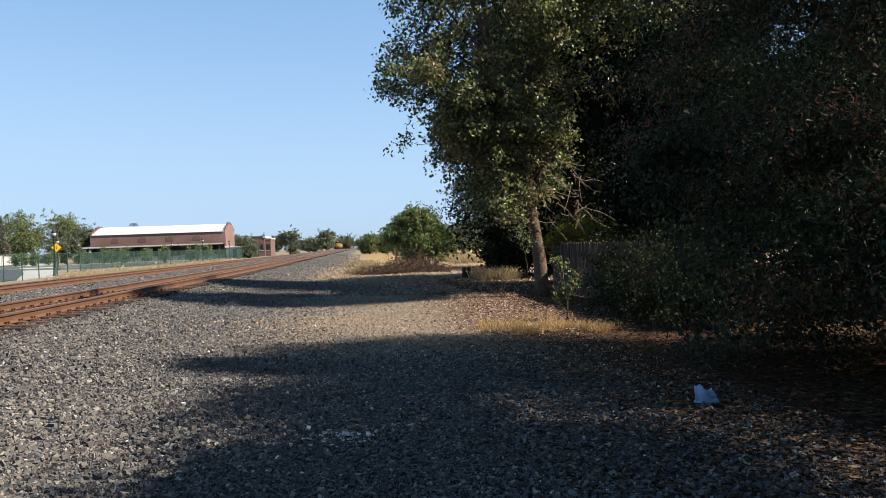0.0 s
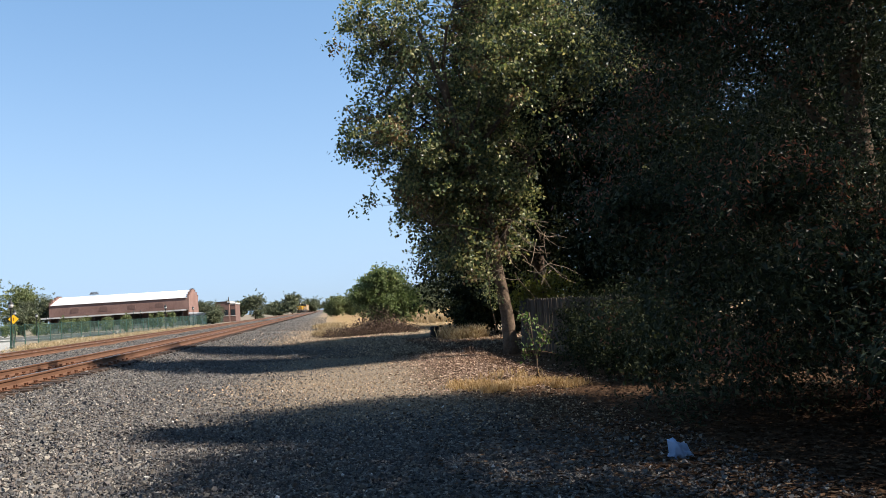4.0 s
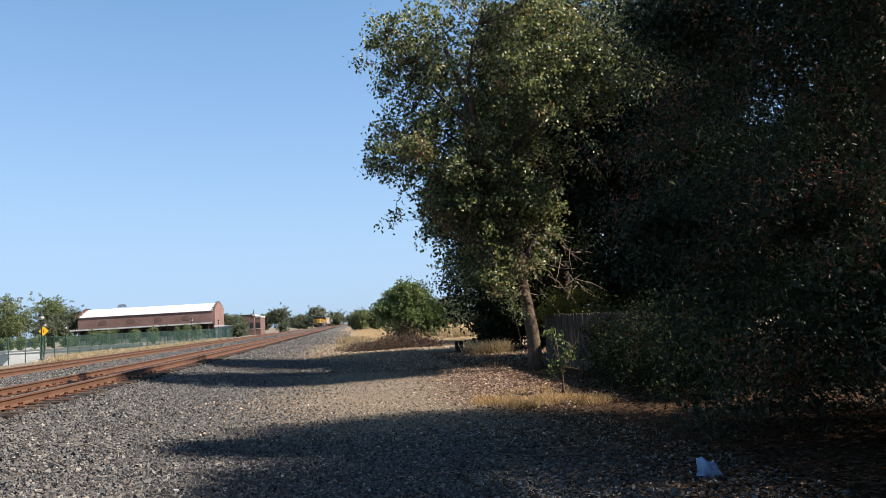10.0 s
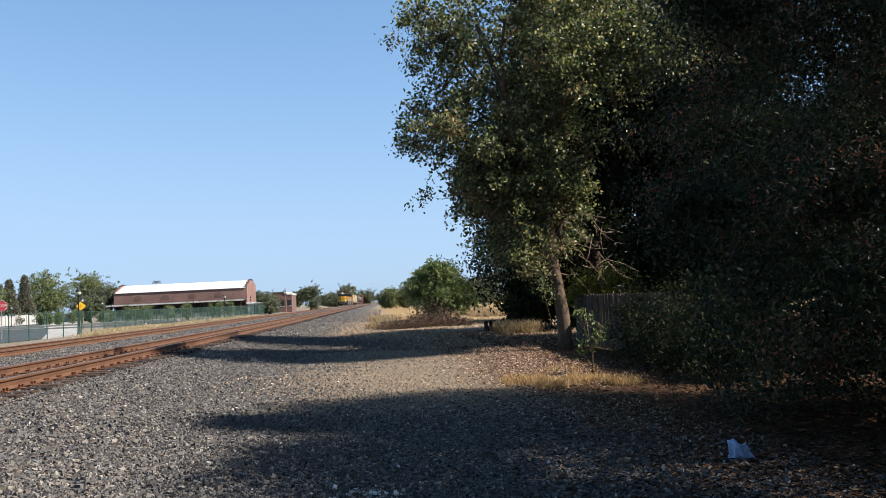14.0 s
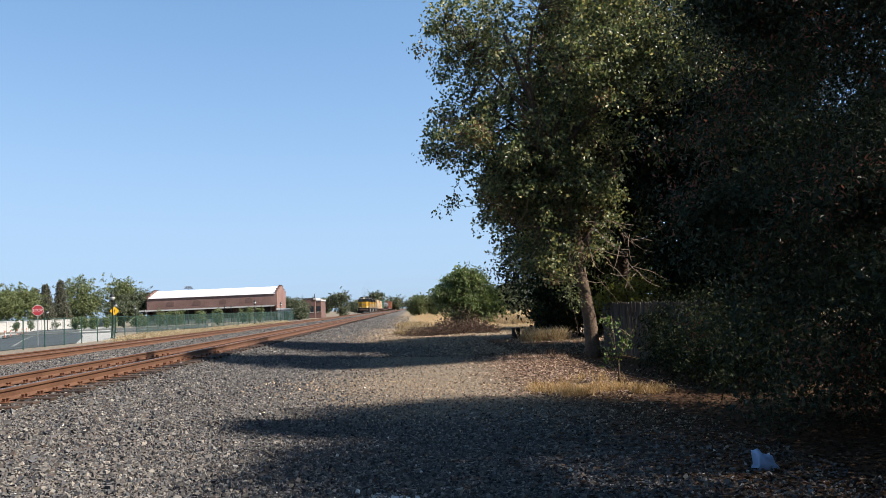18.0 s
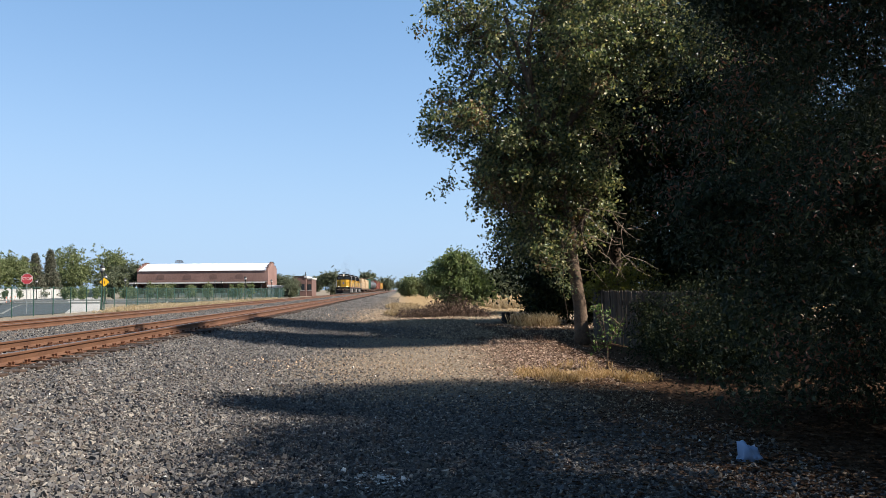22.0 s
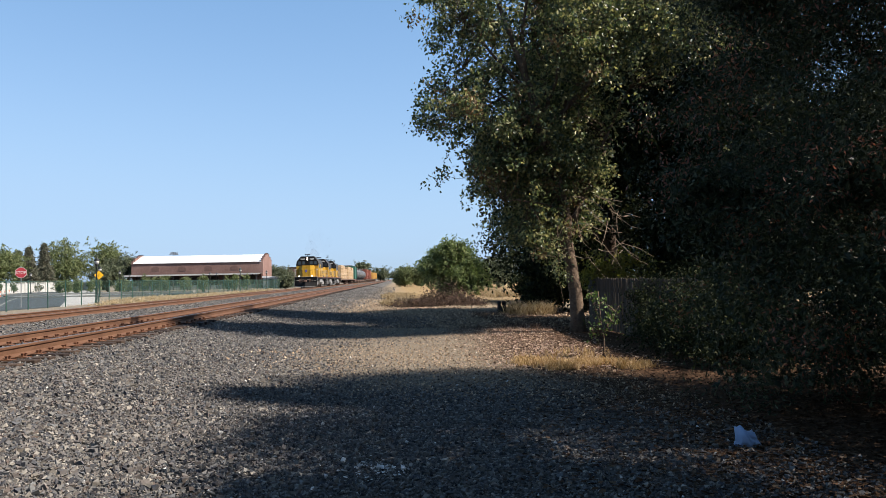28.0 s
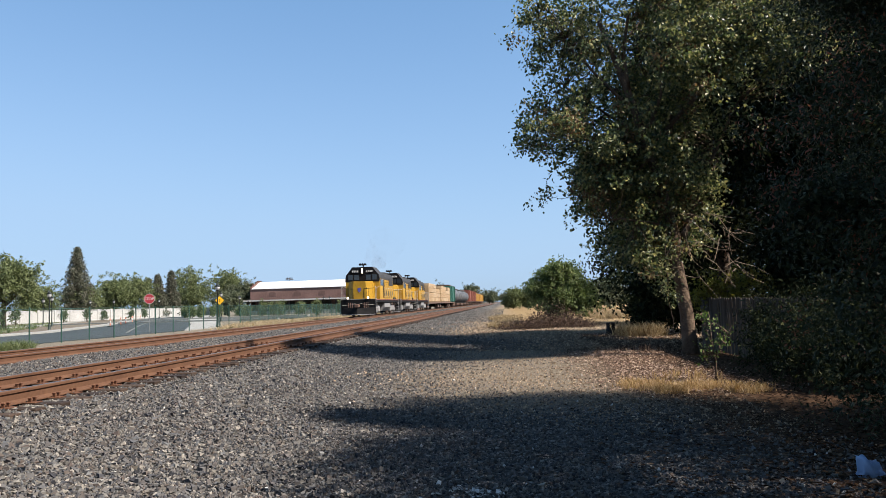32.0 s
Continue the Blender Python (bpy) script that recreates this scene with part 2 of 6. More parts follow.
# Greyed, lightened tones put the haze of distance into the leaf colour.
MAT["leaf_hazed"] = leaf_mat("haze_greyed_leaf", [(0.05, 0.062, 0.036), (0.078, 0.09, 0.05), (0.11, 0.122, 0.07)], 0.3)
MAT["leaf_street"] = leaf_mat("street_tree_leaf", [(0.058, 0.076, 0.031), (0.095, 0.118, 0.047), (0.155, 0.172, 0.078)], 0.3)
MAT["leaf_sunny"] = leaf_mat("sunny_bush_leaf", [(0.045, 0.068, 0.024), (0.085, 0.115, 0.04), (0.15, 0.18, 0.066)], 0.36)
MAT["leaf_conifer"] = leaf_mat("conifer_needles", [(0.0468, 0.0546, 0.0351), (0.078, 0.0819, 0.0546), (0.109, 0.0975, 0.0702)], 0.2)
MAT["straw"] = leaf_mat("dry_straw", [(0.12, 0.075, 0.04), (0.20, 0.145, 0.075), (0.27, 0.205, 0.115), (0.34, 0.28, 0.18)], 0.35)
MAT["pale_straw"] = leaf_mat("bleached_straw", [(0.22, 0.165, 0.09), (0.31, 0.245, 0.145), (0.40, 0.33, 0.215)], 0.35)
MAT["golden_straw"] = leaf_mat("golden_straw", [(0.19, 0.115, 0.05), (0.29, 0.195, 0.095), (0.40, 0.295, 0.16)], 0.4)
MAT["dead"] = varied("dead_brush", [(0.026, 0.016, 0.012), (0.055, 0.034, 0.024), (0.12, 0.08, 0.055)], 0.9)


# ---------------------------------------------------------------- mesh tools
class Mesh:
    """Collects plain geometry for one mesh."""

    def __init__(self):
        self.v, self.f = [], []

    def add(self, verts, faces):
        k = len(self.v)
        self.v += [tuple(p) for p in verts]
        self.f += [tuple(i + k for i in f) for f in faces]
        return self

    def box(self, x0, x1, y0, y1, z0, z1, c=0.0):
        """A box with chamfered edges of width c."""
        if c <= 0:
            vs = [(x, y, z) for x in (x0, x1) for y in (y0, y1) for z in (z0, z1)]
            return self.add(vs, [(0, 1, 3, 2), (4, 6, 7, 5), (0, 4, 5, 1), (2, 3, 7, 6), (0, 2, 6, 4), (1, 5, 7, 3)])
        lo, hi, vs, ix = (x0, y0, z0), (x1, y1, z1), [], {}
        for sx in (0, 1):
            for sy in (0, 1):
                for sz in (0, 1):
                    for a in range(3):
                        s = (sx, sy, sz)
                        p = [hi[k] if s[k] else lo[k] for k in range(3)]
                        for k in range(3):
                            if k != a:
                                p[k] += -c if s[k] else c
                        ix[s, a] = len(vs)
                        vs.append(p)
        fs = []
        for a in range(3):
            b, d = (a + 1) % 3, (a + 2) % 3
            for sa in (0, 1):
                ring = []
                for sb, sd in ((0, 0), (1, 0), (1, 1), (0, 1)):
                    s = [0, 0, 0]
                    s[a], s[b], s[d] = sa, sb, sd
                    ring.append(ix[tuple(s), a])
                fs.append(ring if sa else ring[::-1])
            for sb in (0, 1):
                for sd in (0, 1):
                    s0, s1 = [0, 0, 0], [0, 0, 0]
                    s0[b] = s1[b] = sb
                    s0[d] = s1[d] = sd
                    s1[a] = 1
                    s0, s1 = tuple(s0), tuple(s1)
                    q = [ix[s0, b], ix[s1, b], ix[s1, d], ix[s0, d]]
                    fs.append(q if sb == sd else q[::-1])
        for sx in (0, 1):
            for sy in (0, 1):
                for sz in (0, 1):
                    t = [ix[(sx, sy, sz), a] for a in range(3)]
                    fs.append(t if (sx + sy + sz) % 2 else t[::-1])
        return self.add(vs, fs)

    def tube(self, pts, radii, seg=8, caps=True):
        """A tube through pts."""
        pts = [Vector(p) for p in pts]
        if not hasattr(radii, "__len__"):
            radii = [radii] * len(pts)
        rings, k0 = [], len(self.v)
        side = None
        for i, p in enumerate(pts):
            d = (pts[min(i + 1, len(pts) - 1)] - pts[max(i - 1, 0)]).normalized()
            if side is None or abs(side.dot(d)) > 0.95:
                side = d.orthogonal().normalized()
            side = (side - d * side.dot(d)).normalized()
            up = d.cross(side)
            for j in range(seg):
                a = 2 * math.pi * j / seg
                self.v.append(tuple(p + (side * math.cos(a) + up * math.sin(a)) * radii[i]))
        for i in range(len(pts) - 1):
            for j in range(seg):
                a, b = k0 + i * seg + j, k0 + i * seg + (j + 1) % seg
                self.f.append((a, b, b + seg, a + seg))
        if caps:
            self.f.append(tuple(k0 + j for j in reversed(range(seg))))
            self.f.append(tuple(k0 + (len(pts) - 1) * seg + j for j in range(seg)))
        return self

    def lathe(self, prof, centre=(0, 0, 0), axis="z", seg=16):
        """Turns (radius, height) pairs about an axis."""
        k0, n = len(self.v), len(prof)
        for r, h in prof:
            for j in range(seg):
                a = 2 * math.pi * j / seg
                p = (r * math.cos(a), r * math.sin(a), h)
                p = {"z": p, "x": (p[2], p[0], p[1]), "y": (p[1], p[2], p[0])}[axis]
                self.v.append(tuple(c + q for c, q in zip(centre, p)))
        for i in range(n - 1):
            for j in range(seg):
                a, b = k0 + i * seg + j, k0 + i * seg + (j + 1) % seg
                self.f.append((a, b, b + seg, a + seg))
        self.f.append(tuple(k0 + j for j in reversed(range(seg))))
        self.f.append(tuple(k0 + (n - 1) * seg + j for j in range(seg)))
        return self

    def prism(self, outline, a0, a1, axis="y"):
        """An outline of (u, w) pairs pushed along an axis: y takes (x, z), x takes (y, z), z takes (x, y)."""
        n = len(outline)

        def put(u, w, a):
            return {"y": (u, a, w), "x": (a, u, w), "z": (u, w, a)}[axis]
        vs = [put(u, w, a0) for u, w in outline] + [put(u, w, a1) for u, w in outline]
        fs = [tuple(range(n)), tuple(range(2 * n - 1, n - 1, -1))]
        fs += [(i, i + n, (i + 1) % n + n, (i + 1) % n) for i in range(n)]
        return self.add(vs, fs)

    def data(self, name, mat, smooth=False, fix=True):
        me = bpy.data.meshes.new(name)
        me.from_pydata(self.v, [], self.f)
        if fix:
            bm = bmesh.new()
            bm.from_mesh(me)
            bmesh.ops.recalc_face_normals(bm, faces=bm.faces)
            bm.to_mesh(me)
            bm.free()
        me.polygons.foreach_set("use_smooth", [smooth] * len(me.polygons))
        me.materials.append(mat)
        me.update()
        return me


def part(name, mesh, mat, parent, label="", smooth=False, at=None):
    """One mesh object under a thing or a part."""
    me = mesh if isinstance(mesh, bpy.types.Mesh) else mesh.data(name, mat, smooth)
    ob = new(name, me)
    ob.parent = parent
    if at is not None:
        ob.matrix_basis = at
    if label:
        tagged(ob, label)
    return ob


def thing(name, label, category, at=None, group="", kind=""):
    ob = new(name)
    ob.empty_display_size = 0.2
    if at is not None:
        ob.matrix_basis = at
    return tagged(ob, label, category, group, kind)


def solid(name, mesh, mat, label, category, at=None, group="", kind="", smooth=False):
    ob = new(name, mesh if isinstance(mesh, bpy.types.Mesh) else mesh.data(name, mat, smooth))
    if at is not None:
        ob.matrix_basis = at
    return tagged(ob, label, category, group, kind)


def array_mesh(name, verts, faces, mat, smooth=False):
    """A mesh from numpy arrays of equal faces."""
    me = bpy.data.meshes.new(name)
    nv, nf, k = len(verts), len(faces), faces.shape[1]
    me.vertices.add(nv)
    me.vertices.foreach_set("co", np.ascontiguousarray(verts, dtype=np.float32).ravel())
    me.loops.add(nf * k)
    me.loops.foreach_set("vertex_index", np.ascontiguousarray(faces, dtype=np.int32).ravel())
    me.polygons.add(nf)
    me.polygons.foreach_set("loop_start", np.arange(0, nf * k, k, dtype=np.int32))
    me.polygons.foreach_set("use_smooth", np.full(nf, smooth, dtype=bool))
    me.materials.append(mat)
    me.update(calc_edges=True)
    me.validate()
    return me


def ground_z(x, y):
    """Height of the ground: flat yard, ballast bank with two tracks, then a low verge."""
    x = np.asarray(x, dtype=float)
    y = np.asarray(y, dtype=float)
    prof = np.interp(x, [-60, -22, -17.5, -14.6, -10.3, -9.0, -8.1, -5.65, -5.4, -4.6, -3.2, -1.8, 0, 40],
                     [0.10, 0.10, 0.12, 0.40, 0.40, 0.37, 0.37, 0.352, 0.318, 0.235, 0.11, 0.03, 0.0, 0.0])
    return prof + 0.02 * np.sin(x * 1.3 + 0.4 * np.sin(y * 0.5)) * np.sin(y * 0.7 + x * 0.3)


def leaves(points, size, rng, droop=0.3, stretch=1.9):
    """A folded blade of two triangles at each point."""
    n = len(points)
    d = rng.normal(size=(n, 3))
    d[:, 2] -= droop
    d /= np.linalg.norm(d, axis=1)[:, None]
    s = np.cross(d, rng.normal(size=(n, 3)))
    s /= np.linalg.norm(s, axis=1)[:, None] + 1e-9
    up = np.cross(s, d)
    ln = size * rng.uniform(0.6, 1.3, (n, 1))
    a = points
    c = points + d * ln
    mid = points + d * ln * 0.5
    w = ln / stretch / 2
    b1 = mid + s * w + up * w * 0.35
    b2 = mid - s * w + up * w * 0.35
    v = np.stack([a, b1, c, b2], 1).reshape(-1, 3)
    i = np.arange(n)[:, None] * 4
    f = np.concatenate([i + [0, 1, 2], i + [0, 2, 3]], 1).reshape(-1, 3)
    return v, f


def crown_points(blobs, rng, per, spread, hollow=0.55, rough=0.35, seed=0.0):
    """Points in clumps over lobes (x, y, z, rx, ry, rz, clumps), with bays and gaps in the outline."""
    out, hubs = [], []
    for bx, by, bz, rx, ry, rz, n in blobs:
        d = rng.normal(size=(n, 3))
        d /= np.linalg.norm(d, axis=1)[:, None]
        r = rng.uniform(hollow ** 3, 1, n) ** (1 / 3)
        wav = np.sin(d[:, 0] * 7 + seed + bx) * np.sin(d[:, 1] * 6 + bz) * np.sin(d[:, 2] * 8 + by + seed)
        r *= 1 + rough * wav + rng.normal(0, 0.05, n)
        c = np.array([bx, by, bz]) + d * r[:, None] * np.array([rx, ry, rz])
        hubs.append(np.concatenate([c, d], 1))
    hubs = np.concatenate(hubs)
    hubs = hubs[hubs[:, 2] > 0.15]
    hubs, way = hubs[:, :3], hubs[:, 3:]
    way = way + rng.normal(0, 0.45, way.shape) - [0, 0, 0.25]
    way /= np.linalg.norm(way, axis=1)[:, None]
    k = np.repeat(hubs, per, axis=0)
    g = np.clip(rng.normal(0, spread * 0.6, k.shape), -spread * 1.3, spread * 1.3) + np.repeat(way, per, axis=0) * rng.uniform(-spread * 2.4, spread * 2.4, (len(k), 1))
    g[:, 2] *= 0.85
    out = k + g
    keep = out[:, 2] > 0.05
    return out[keep], hubs


def limb(mesh, p, q, r0, r1, rng, bend=0.12, n=5, seg=7):
    """A crooked tapering branch."""
    p, q = np.array(p, float), np.array(q, float)
    ln = np.linalg.norm(q - p)
    pts, rad = [], []
    off = rng.normal(0, bend * ln * 0.5, 3)
    for i in range(n + 1):
        t = i / n
        w = math.sin(math.pi * t)
        pts.append(tuple(p + (q - p) * t + off * w + rng.normal(0, bend * ln * 0.08, 3) * (0 < i < n)))
        rad.append(r0 + (r1 - r0) * t)
    mesh.tube(pts, rad, seg)
    return pts


# ---------------------------------------------------------------- ground, road, tracks
def steps(a, b, d0, grow):
    out, d = [a], d0
    while out[-1] < b:
        out.append(out[-1] + d)
        d *= grow
    return out


def make_ground():
    xs = sorted([-22 - v for v in steps(0, 2500, 1.5, 1.25)][::-1] + list(np.arange(-21.6, 10.1, 0.3)) + [10 + v for v in steps(0.5, 2500, 1, 1.25)])
    ys = sorted([-4 - v for v in steps(0, 300, 1.0, 1.3)] + list(np.arange(-3.7, 60, 0.4)) + [60 + v for v in steps(0.3, 3500, 0.6, 1.08)])
    X, Y = np.meshgrid(np.array(xs), np.array(ys))
    Z = ground_z(X, Y)
    v = np.stack([X, Y, Z], -1).reshape(-1, 3)
    nx, ny = len(xs), len(ys)
    i = (np.arange(ny - 1)[:, None] * nx + np.arange(nx - 1)[None, :]).ravel()
    f = np.stack([i, i + 1, i + 1 + nx, i + nx], 1)
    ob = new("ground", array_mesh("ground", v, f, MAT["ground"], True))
    tagged(ob, "gravelly yard with ballast bank, brown leaf litter and dry straw", "ground", kind="structure")


make_ground()

MAT["asphalt"] = worn("fresh_asphalt", (0.020, 0.0235, 0.028), (0.036, 0.040, 0.046), 0.3, 60, 0.9)
MAT["concrete"] = worn("pale_concrete", (0.202, 0.195, 0.183), (0.272, 0.266, 0.249), 0.8, 25, 0.9)
MAT["paint"] = worn("road_paint", (0.09, 0.088, 0.08), (0.17, 0.165, 0.15), 2, 40, 0.8)
MAT["soil"] = worn("planter_soil", (0.075, 0.058, 0.042), (0.15, 0.115, 0.085), 0.6, 12, 0.95)


def slab(name, outline, z0, z1, mat, label, category):
    return solid(name, Mesh().prism(outline, z0, z1, "z"), mat, label, category, kind="structure")


def rd(y):
    return -23.0 - 0.375 * (y - 57)


slab("road", [(-22.7, -40), (-22.7, 57), (rd(330) + 0.3, 330), (-143, 330), (-75, 160), (-43, 83), (-34.5, 58), (-33.5, 48), (-33.5, -40)], 0.06, 0.14, MAT["asphalt"], "dark freshly laid asphalt road bending away behind the fence", "road")
slab("pavement", [(-22.2, 53.5), (-22.5, 60.2), (-24.8, 66.5), (-56, 150), (-127, 343), (-131, 343), (-62, 150), (-30.5, 75)], 0.05, 0.165, MAT["concrete"], "pale concrete pavement beside the asphalt road", "pavement")
slab("pavement_far", [(-33.5, -40), (-33.5, 48), (-34.5, 58), (-43, 83), (-75, 160), (-76.3, 160), (-44.2, 83), (-35.6, 58), (-34.6, 48), (-34.6, -40)], 0.05, 0.27, MAT["concrete"], "pale concrete kerb and pavement along the far side of the road", "pavement")
slab("planter", [(-34.6, -40), (-34.6, 48), (-35.6, 58), (-44.2, 83), (-76.3, 160), (-80, 160), (-80, -40)], 0.05, 0.20, MAT["soil"], "planting bed of bare brown soil before a white wall", "planter")
slab("kerb", [(-46, 60), (-52, 84), (-74, 135), (-74.6, 135), (-52.7, 84), (-46.6, 60)], 0.05, 0.36, MAT["concrete"], "pale concrete kerb curving through the planting bed", "kerb")
slab("kerb_lot", [(-27, 92), (-62, 97), (-62, 98), (-27, 93)], 0.05, 0.34, MAT["concrete"], "pale concrete kerb of a car park", "kerb")
slab("kerb_lot_far", [(-30, 118), (-60, 120), (-60, 121.5), (-30, 119.5)], 0.05, 0.40, MAT["concrete"], "pale concrete kerb of a car park", "kerb")
slab("car_park", [(-26.5, 100), (-62, 102), (-62, 116), (-26.5, 114)], 0.05, 0.15, MAT["asphalt"], "small asphalt car park before the brick depot", "car park")
slab("road_line", [(-25.7, 52), (-25.5, 52), (-36.2, 76), (-60, 132), (-60.25, 132), (-36.4, 76)], 0.13, 0.145, MAT["paint"], "worn pale line painted along the road", "road marking")

MAT["wall_white"] = worn("white_rendered_wall", (0.281, 0.276, 0.264), (0.365, 0.357, 0.344), 0.3, 15, 0.9)
wall = Mesh()
wall.box(-80.3, -80, 60, 215, 0, 2.15)
wall.box(-80.4, -79.9, 60, 215, 2.15, 2.3, 0.03)
for y in range(60, 216, 5):
    wall.box(-80.02, -79.85, y, y + 0.5, 0, 2.4, 0.03)
solid("wall_boundary", wall, MAT["wall_white"], "long white rendered boundary wall with pilasters", "wall", kind="structure")

RAIL_Z = 0.58


def rail_mesh(y0, y1, n):
    """A flat-bottomed rail, foot on the plates, of gauge height 0.18."""
    out = [(-0.07, 0), (0.07, 0), (0.07, 0.012), (0.022, 0.032), (0.012, 0.05), (0.012, 0.125), (0.034, 0.14), (0.036, 0.168), (0.026, 0.18), (-0.026, 0.18), (-0.036, 0.168), (-0.034, 0.14), (-0.012, 0.125), (-0.012, 0.05), (-0.022, 0.032), (-0.07, 0.012)]
    return Mesh().prism(out, y0, y1, "y")


def make_track(x, label, first, last, seed, spiked=0):
    rng = np.random.default_rng(seed)
    tr = thing("railway_track", label, "railway track", pose(x, 0, RAIL_Z - 0.18))
    rail_me = rail_mesh(-60, 900, 2).data("rail", MAT["rail"])
    top_me = Mesh().box(-0.027, 0.027, -60, 900, 0.1795, 0.1812).data("rail_head", MAT["railtop"])
    for sx in (-0.755, 0.755):
        r = part("rail", rail_me, None, tr, at=pose(sx, 0, 0))
        part("rail_head", top_me, None, r, "polished steel running surface")
    tie_me = Mesh().box(-1.3, 1.3, -0.115, 0.115, -0.17, -0.008, 0.012).data("tie", MAT["tie"])
    plate_me = Mesh().box(-0.19, 0.19, -0.09, 0.09, -0.008, 0.006, 0.004).data("tie_plate", MAT["plate"])
    sp = Mesh().box(-0.018, 0.018, -0.012, 0.012, 0.0, 0.046)
    sp.box(-0.026, 0.026, -0.018, 0.018, 0.045, 0.062, 0.006)
    spike_me = sp.data("spike", MAT["plate"])
    y, k = first, 0
    while y < last:
        jig = rng.normal(0, 0.02)
        t = part("tie", tie_me, None, tr, at=pose(rng.normal(0, 0.02), y + jig, -rng.uniform(0, 0.01), 0, 0, rng.normal(0, 0.6)))
        for sx in (-0.755, 0.755):
            p = part("tie_plate", plate_me, None, t, at=pose(sx, 0, 0))
            if k < spiked:
                for ax in (-0.1, 0.1):
                    for ay in (-0.05, 0.05):
                        part("spike", spike_me, None, t, at=pose(sx + ax, ay, 0))
        y += 0.53
        k += 1
    rest = Mesh()
    while y < 330:
        rest.box(-1.3, 1.3, y - 0.115, y + 0.115, -0.17, -0.01)
        y += 0.53
    ob = part("far_ties", rest, MAT["tie"], tr)
    tagged(ob, kind="stuff")
    return tr


make_track(-6.77, "rusty near railway track on dark wooden ties in grey ballast", 6.0, 70.0, 3, 36)
make_track(-12.25, "rusty main railway track with ties half buried in ballast", 14.0, 70.0, 4)


# ---------------------------------------------------------------- loose ballast, litter, straw
WEDGE = (np.array([(math.cos(a), math.sin(a), z) for z in (-0.8, 0.8) for a in (0.0, 2.1, 4.2)]),
         np.array([(0, 2, 1), (3, 4, 5), (0, 1, 4), (0, 4, 3), (1, 2, 5), (1, 5, 4), (2, 0, 3), (2, 3, 5)]))
LUMP = (np.array([(1, 0, 0.1), (-0.15, 0.95, 0), (-1, 0.1, -0.1), (0.1, -0.95, 0), (0.2, -0.1, 0.85), (-0.1, 0.2, -0.85)]),
        np.array([(0, 1, 4), (1, 2, 4), (2, 3, 4), (3, 0, 4), (1, 0, 5), (2, 1, 5), (3, 2, 5), (0, 3, 5)]))


def crushed(pts, size, shape, rng, flat):
    """Skewed, tilted copies of one broken shape."""
    base, faces = shape
    n, k = len(pts), len(base)
    s = np.broadcast_to(size, n).reshape(n, 1, 1) * np.clip(np.exp(rng.normal(-0.12, 0.4, (n, 1, 1))), 0.35, 2.1)
    v = (base[None] * rng.uniform(0.65, 1.25, (n, 1, 3)) * rng.uniform(0.62, 1.12, (n, k, 1)) + rng.normal(0, 0.16, (n, k, 3))) * s
    v[:, :, 2] *= flat
    a, t = rng.uniform(0, 2 * np.pi, n), rng.normal(0, 0.6, n)
    c, d = np.cos(a)[:, None], np.sin(a)[:, None]
    x, y, z = v[..., 0], v[..., 1], v[..., 2]
    y, z = y * np.cos(t)[:, None] - z * np.sin(t)[:, None], y * np.sin(t)[:, None] + z * np.cos(t)[:, None]
    v = np.stack([x * c - y * d, x * d + y * c, z], -1) + pts[:, None, :]
    return v.reshape(-1, 3), (np.arange(n)[:, None, None] * k + faces[None]).reshape(-1, 3)


def stone_field(name, pts, size, mat, label, category, rng, flat=0.88):
    """Crushed stones, a third wedges and the rest lumps."""
    size = np.broadcast_to(size, len(pts))
    third = np.arange(len(pts)) % 3 == 0
    v1, f1 = crushed(pts[third], size[third], WEDGE, rng, flat)
    v2, f2 = crushed(pts[~third], size[~third], LUMP, rng, flat)
    ob = new(name, array_mesh(name, np.concatenate([v1, v2]), np.concatenate([f1, f2 + len(v1)]), mat))
    return tagged(ob, label, category, kind="stuff")


def scatter(n, x0, x1, y0, y1, rng, power=2.0):
    """Ground points, denser towards the near end."""
    u = rng.uniform(0, 1, n)
    y = 1 / (1 / y0 + u * (1 / y1 - 1 / y0))
    x = rng.uniform(x0, x1, n)
    return np.stack([x, y, ground_z(x, y)], 1)


rng = np.random.default_rng(11)
p = scatter(215000, -5.6, 3.6, 3.2, 26, rng)
keep = rng.uniform(0, 1, len(p)) < np.interp(p[:, 0], [-5.6, -1.5, 0.5, 2.5, 3.6], [1, 1, 0.75, 0.5, 0.25])
p = p[keep]
p[:, 2] += rng.uniform(-0.004, 0.02, len(p))


def grain_size(q):
    """Coarse ballast by the rails, finer gravel over the yard."""
    return np.interp(q[:, 0], [-4.2, -2.2, -0.4], [0.0205, 0.018, 0.0142])


# Tan stones only past the near shadow; darker grey ones carry its shade.
tan_in_sun = p[:, 0] + 0.8 * np.sin(p[:, 1] * 0.9) + rng.normal(0, 1.1, len(p)) > np.interp(p[:, 1], [3, 8.5, 11, 26], [6.0, 4.5, -0.7, -0.5])
stone_field("ballast_gravel", p[~tan_in_sun], grain_size(p[~tan_in_sun]), MAT["stone"], "loose angular grey ballast stones over the yard", "gravel", rng)
stone_field("dusty_gravel", p[tan_in_sun], 0.9 * grain_size(p[tan_in_sun]), MAT["tan_stone"], "dusty tan gravel along the sunlit stretch of the wheel track", "gravel", rng)
p = scatter(26000, -5.4, 3.0, 24, 60, rng)
p[:, 2] += 0.012
tan_far = p[:, 0] + rng.normal(0, 1.0, len(p)) > np.interp(p[:, 1], [30, 36], [0.8, -2.2])
stone_field("far_dusty_gravel", np.concatenate([p[tan_far], scatter(6000, 2.4, 8.0, 22, 62, rng) + [0, 0, 0.01]]), 0.027, MAT["tan_stone"], "dusty tan gravel over the far yard", "gravel", rng)
p = p[~tan_far]
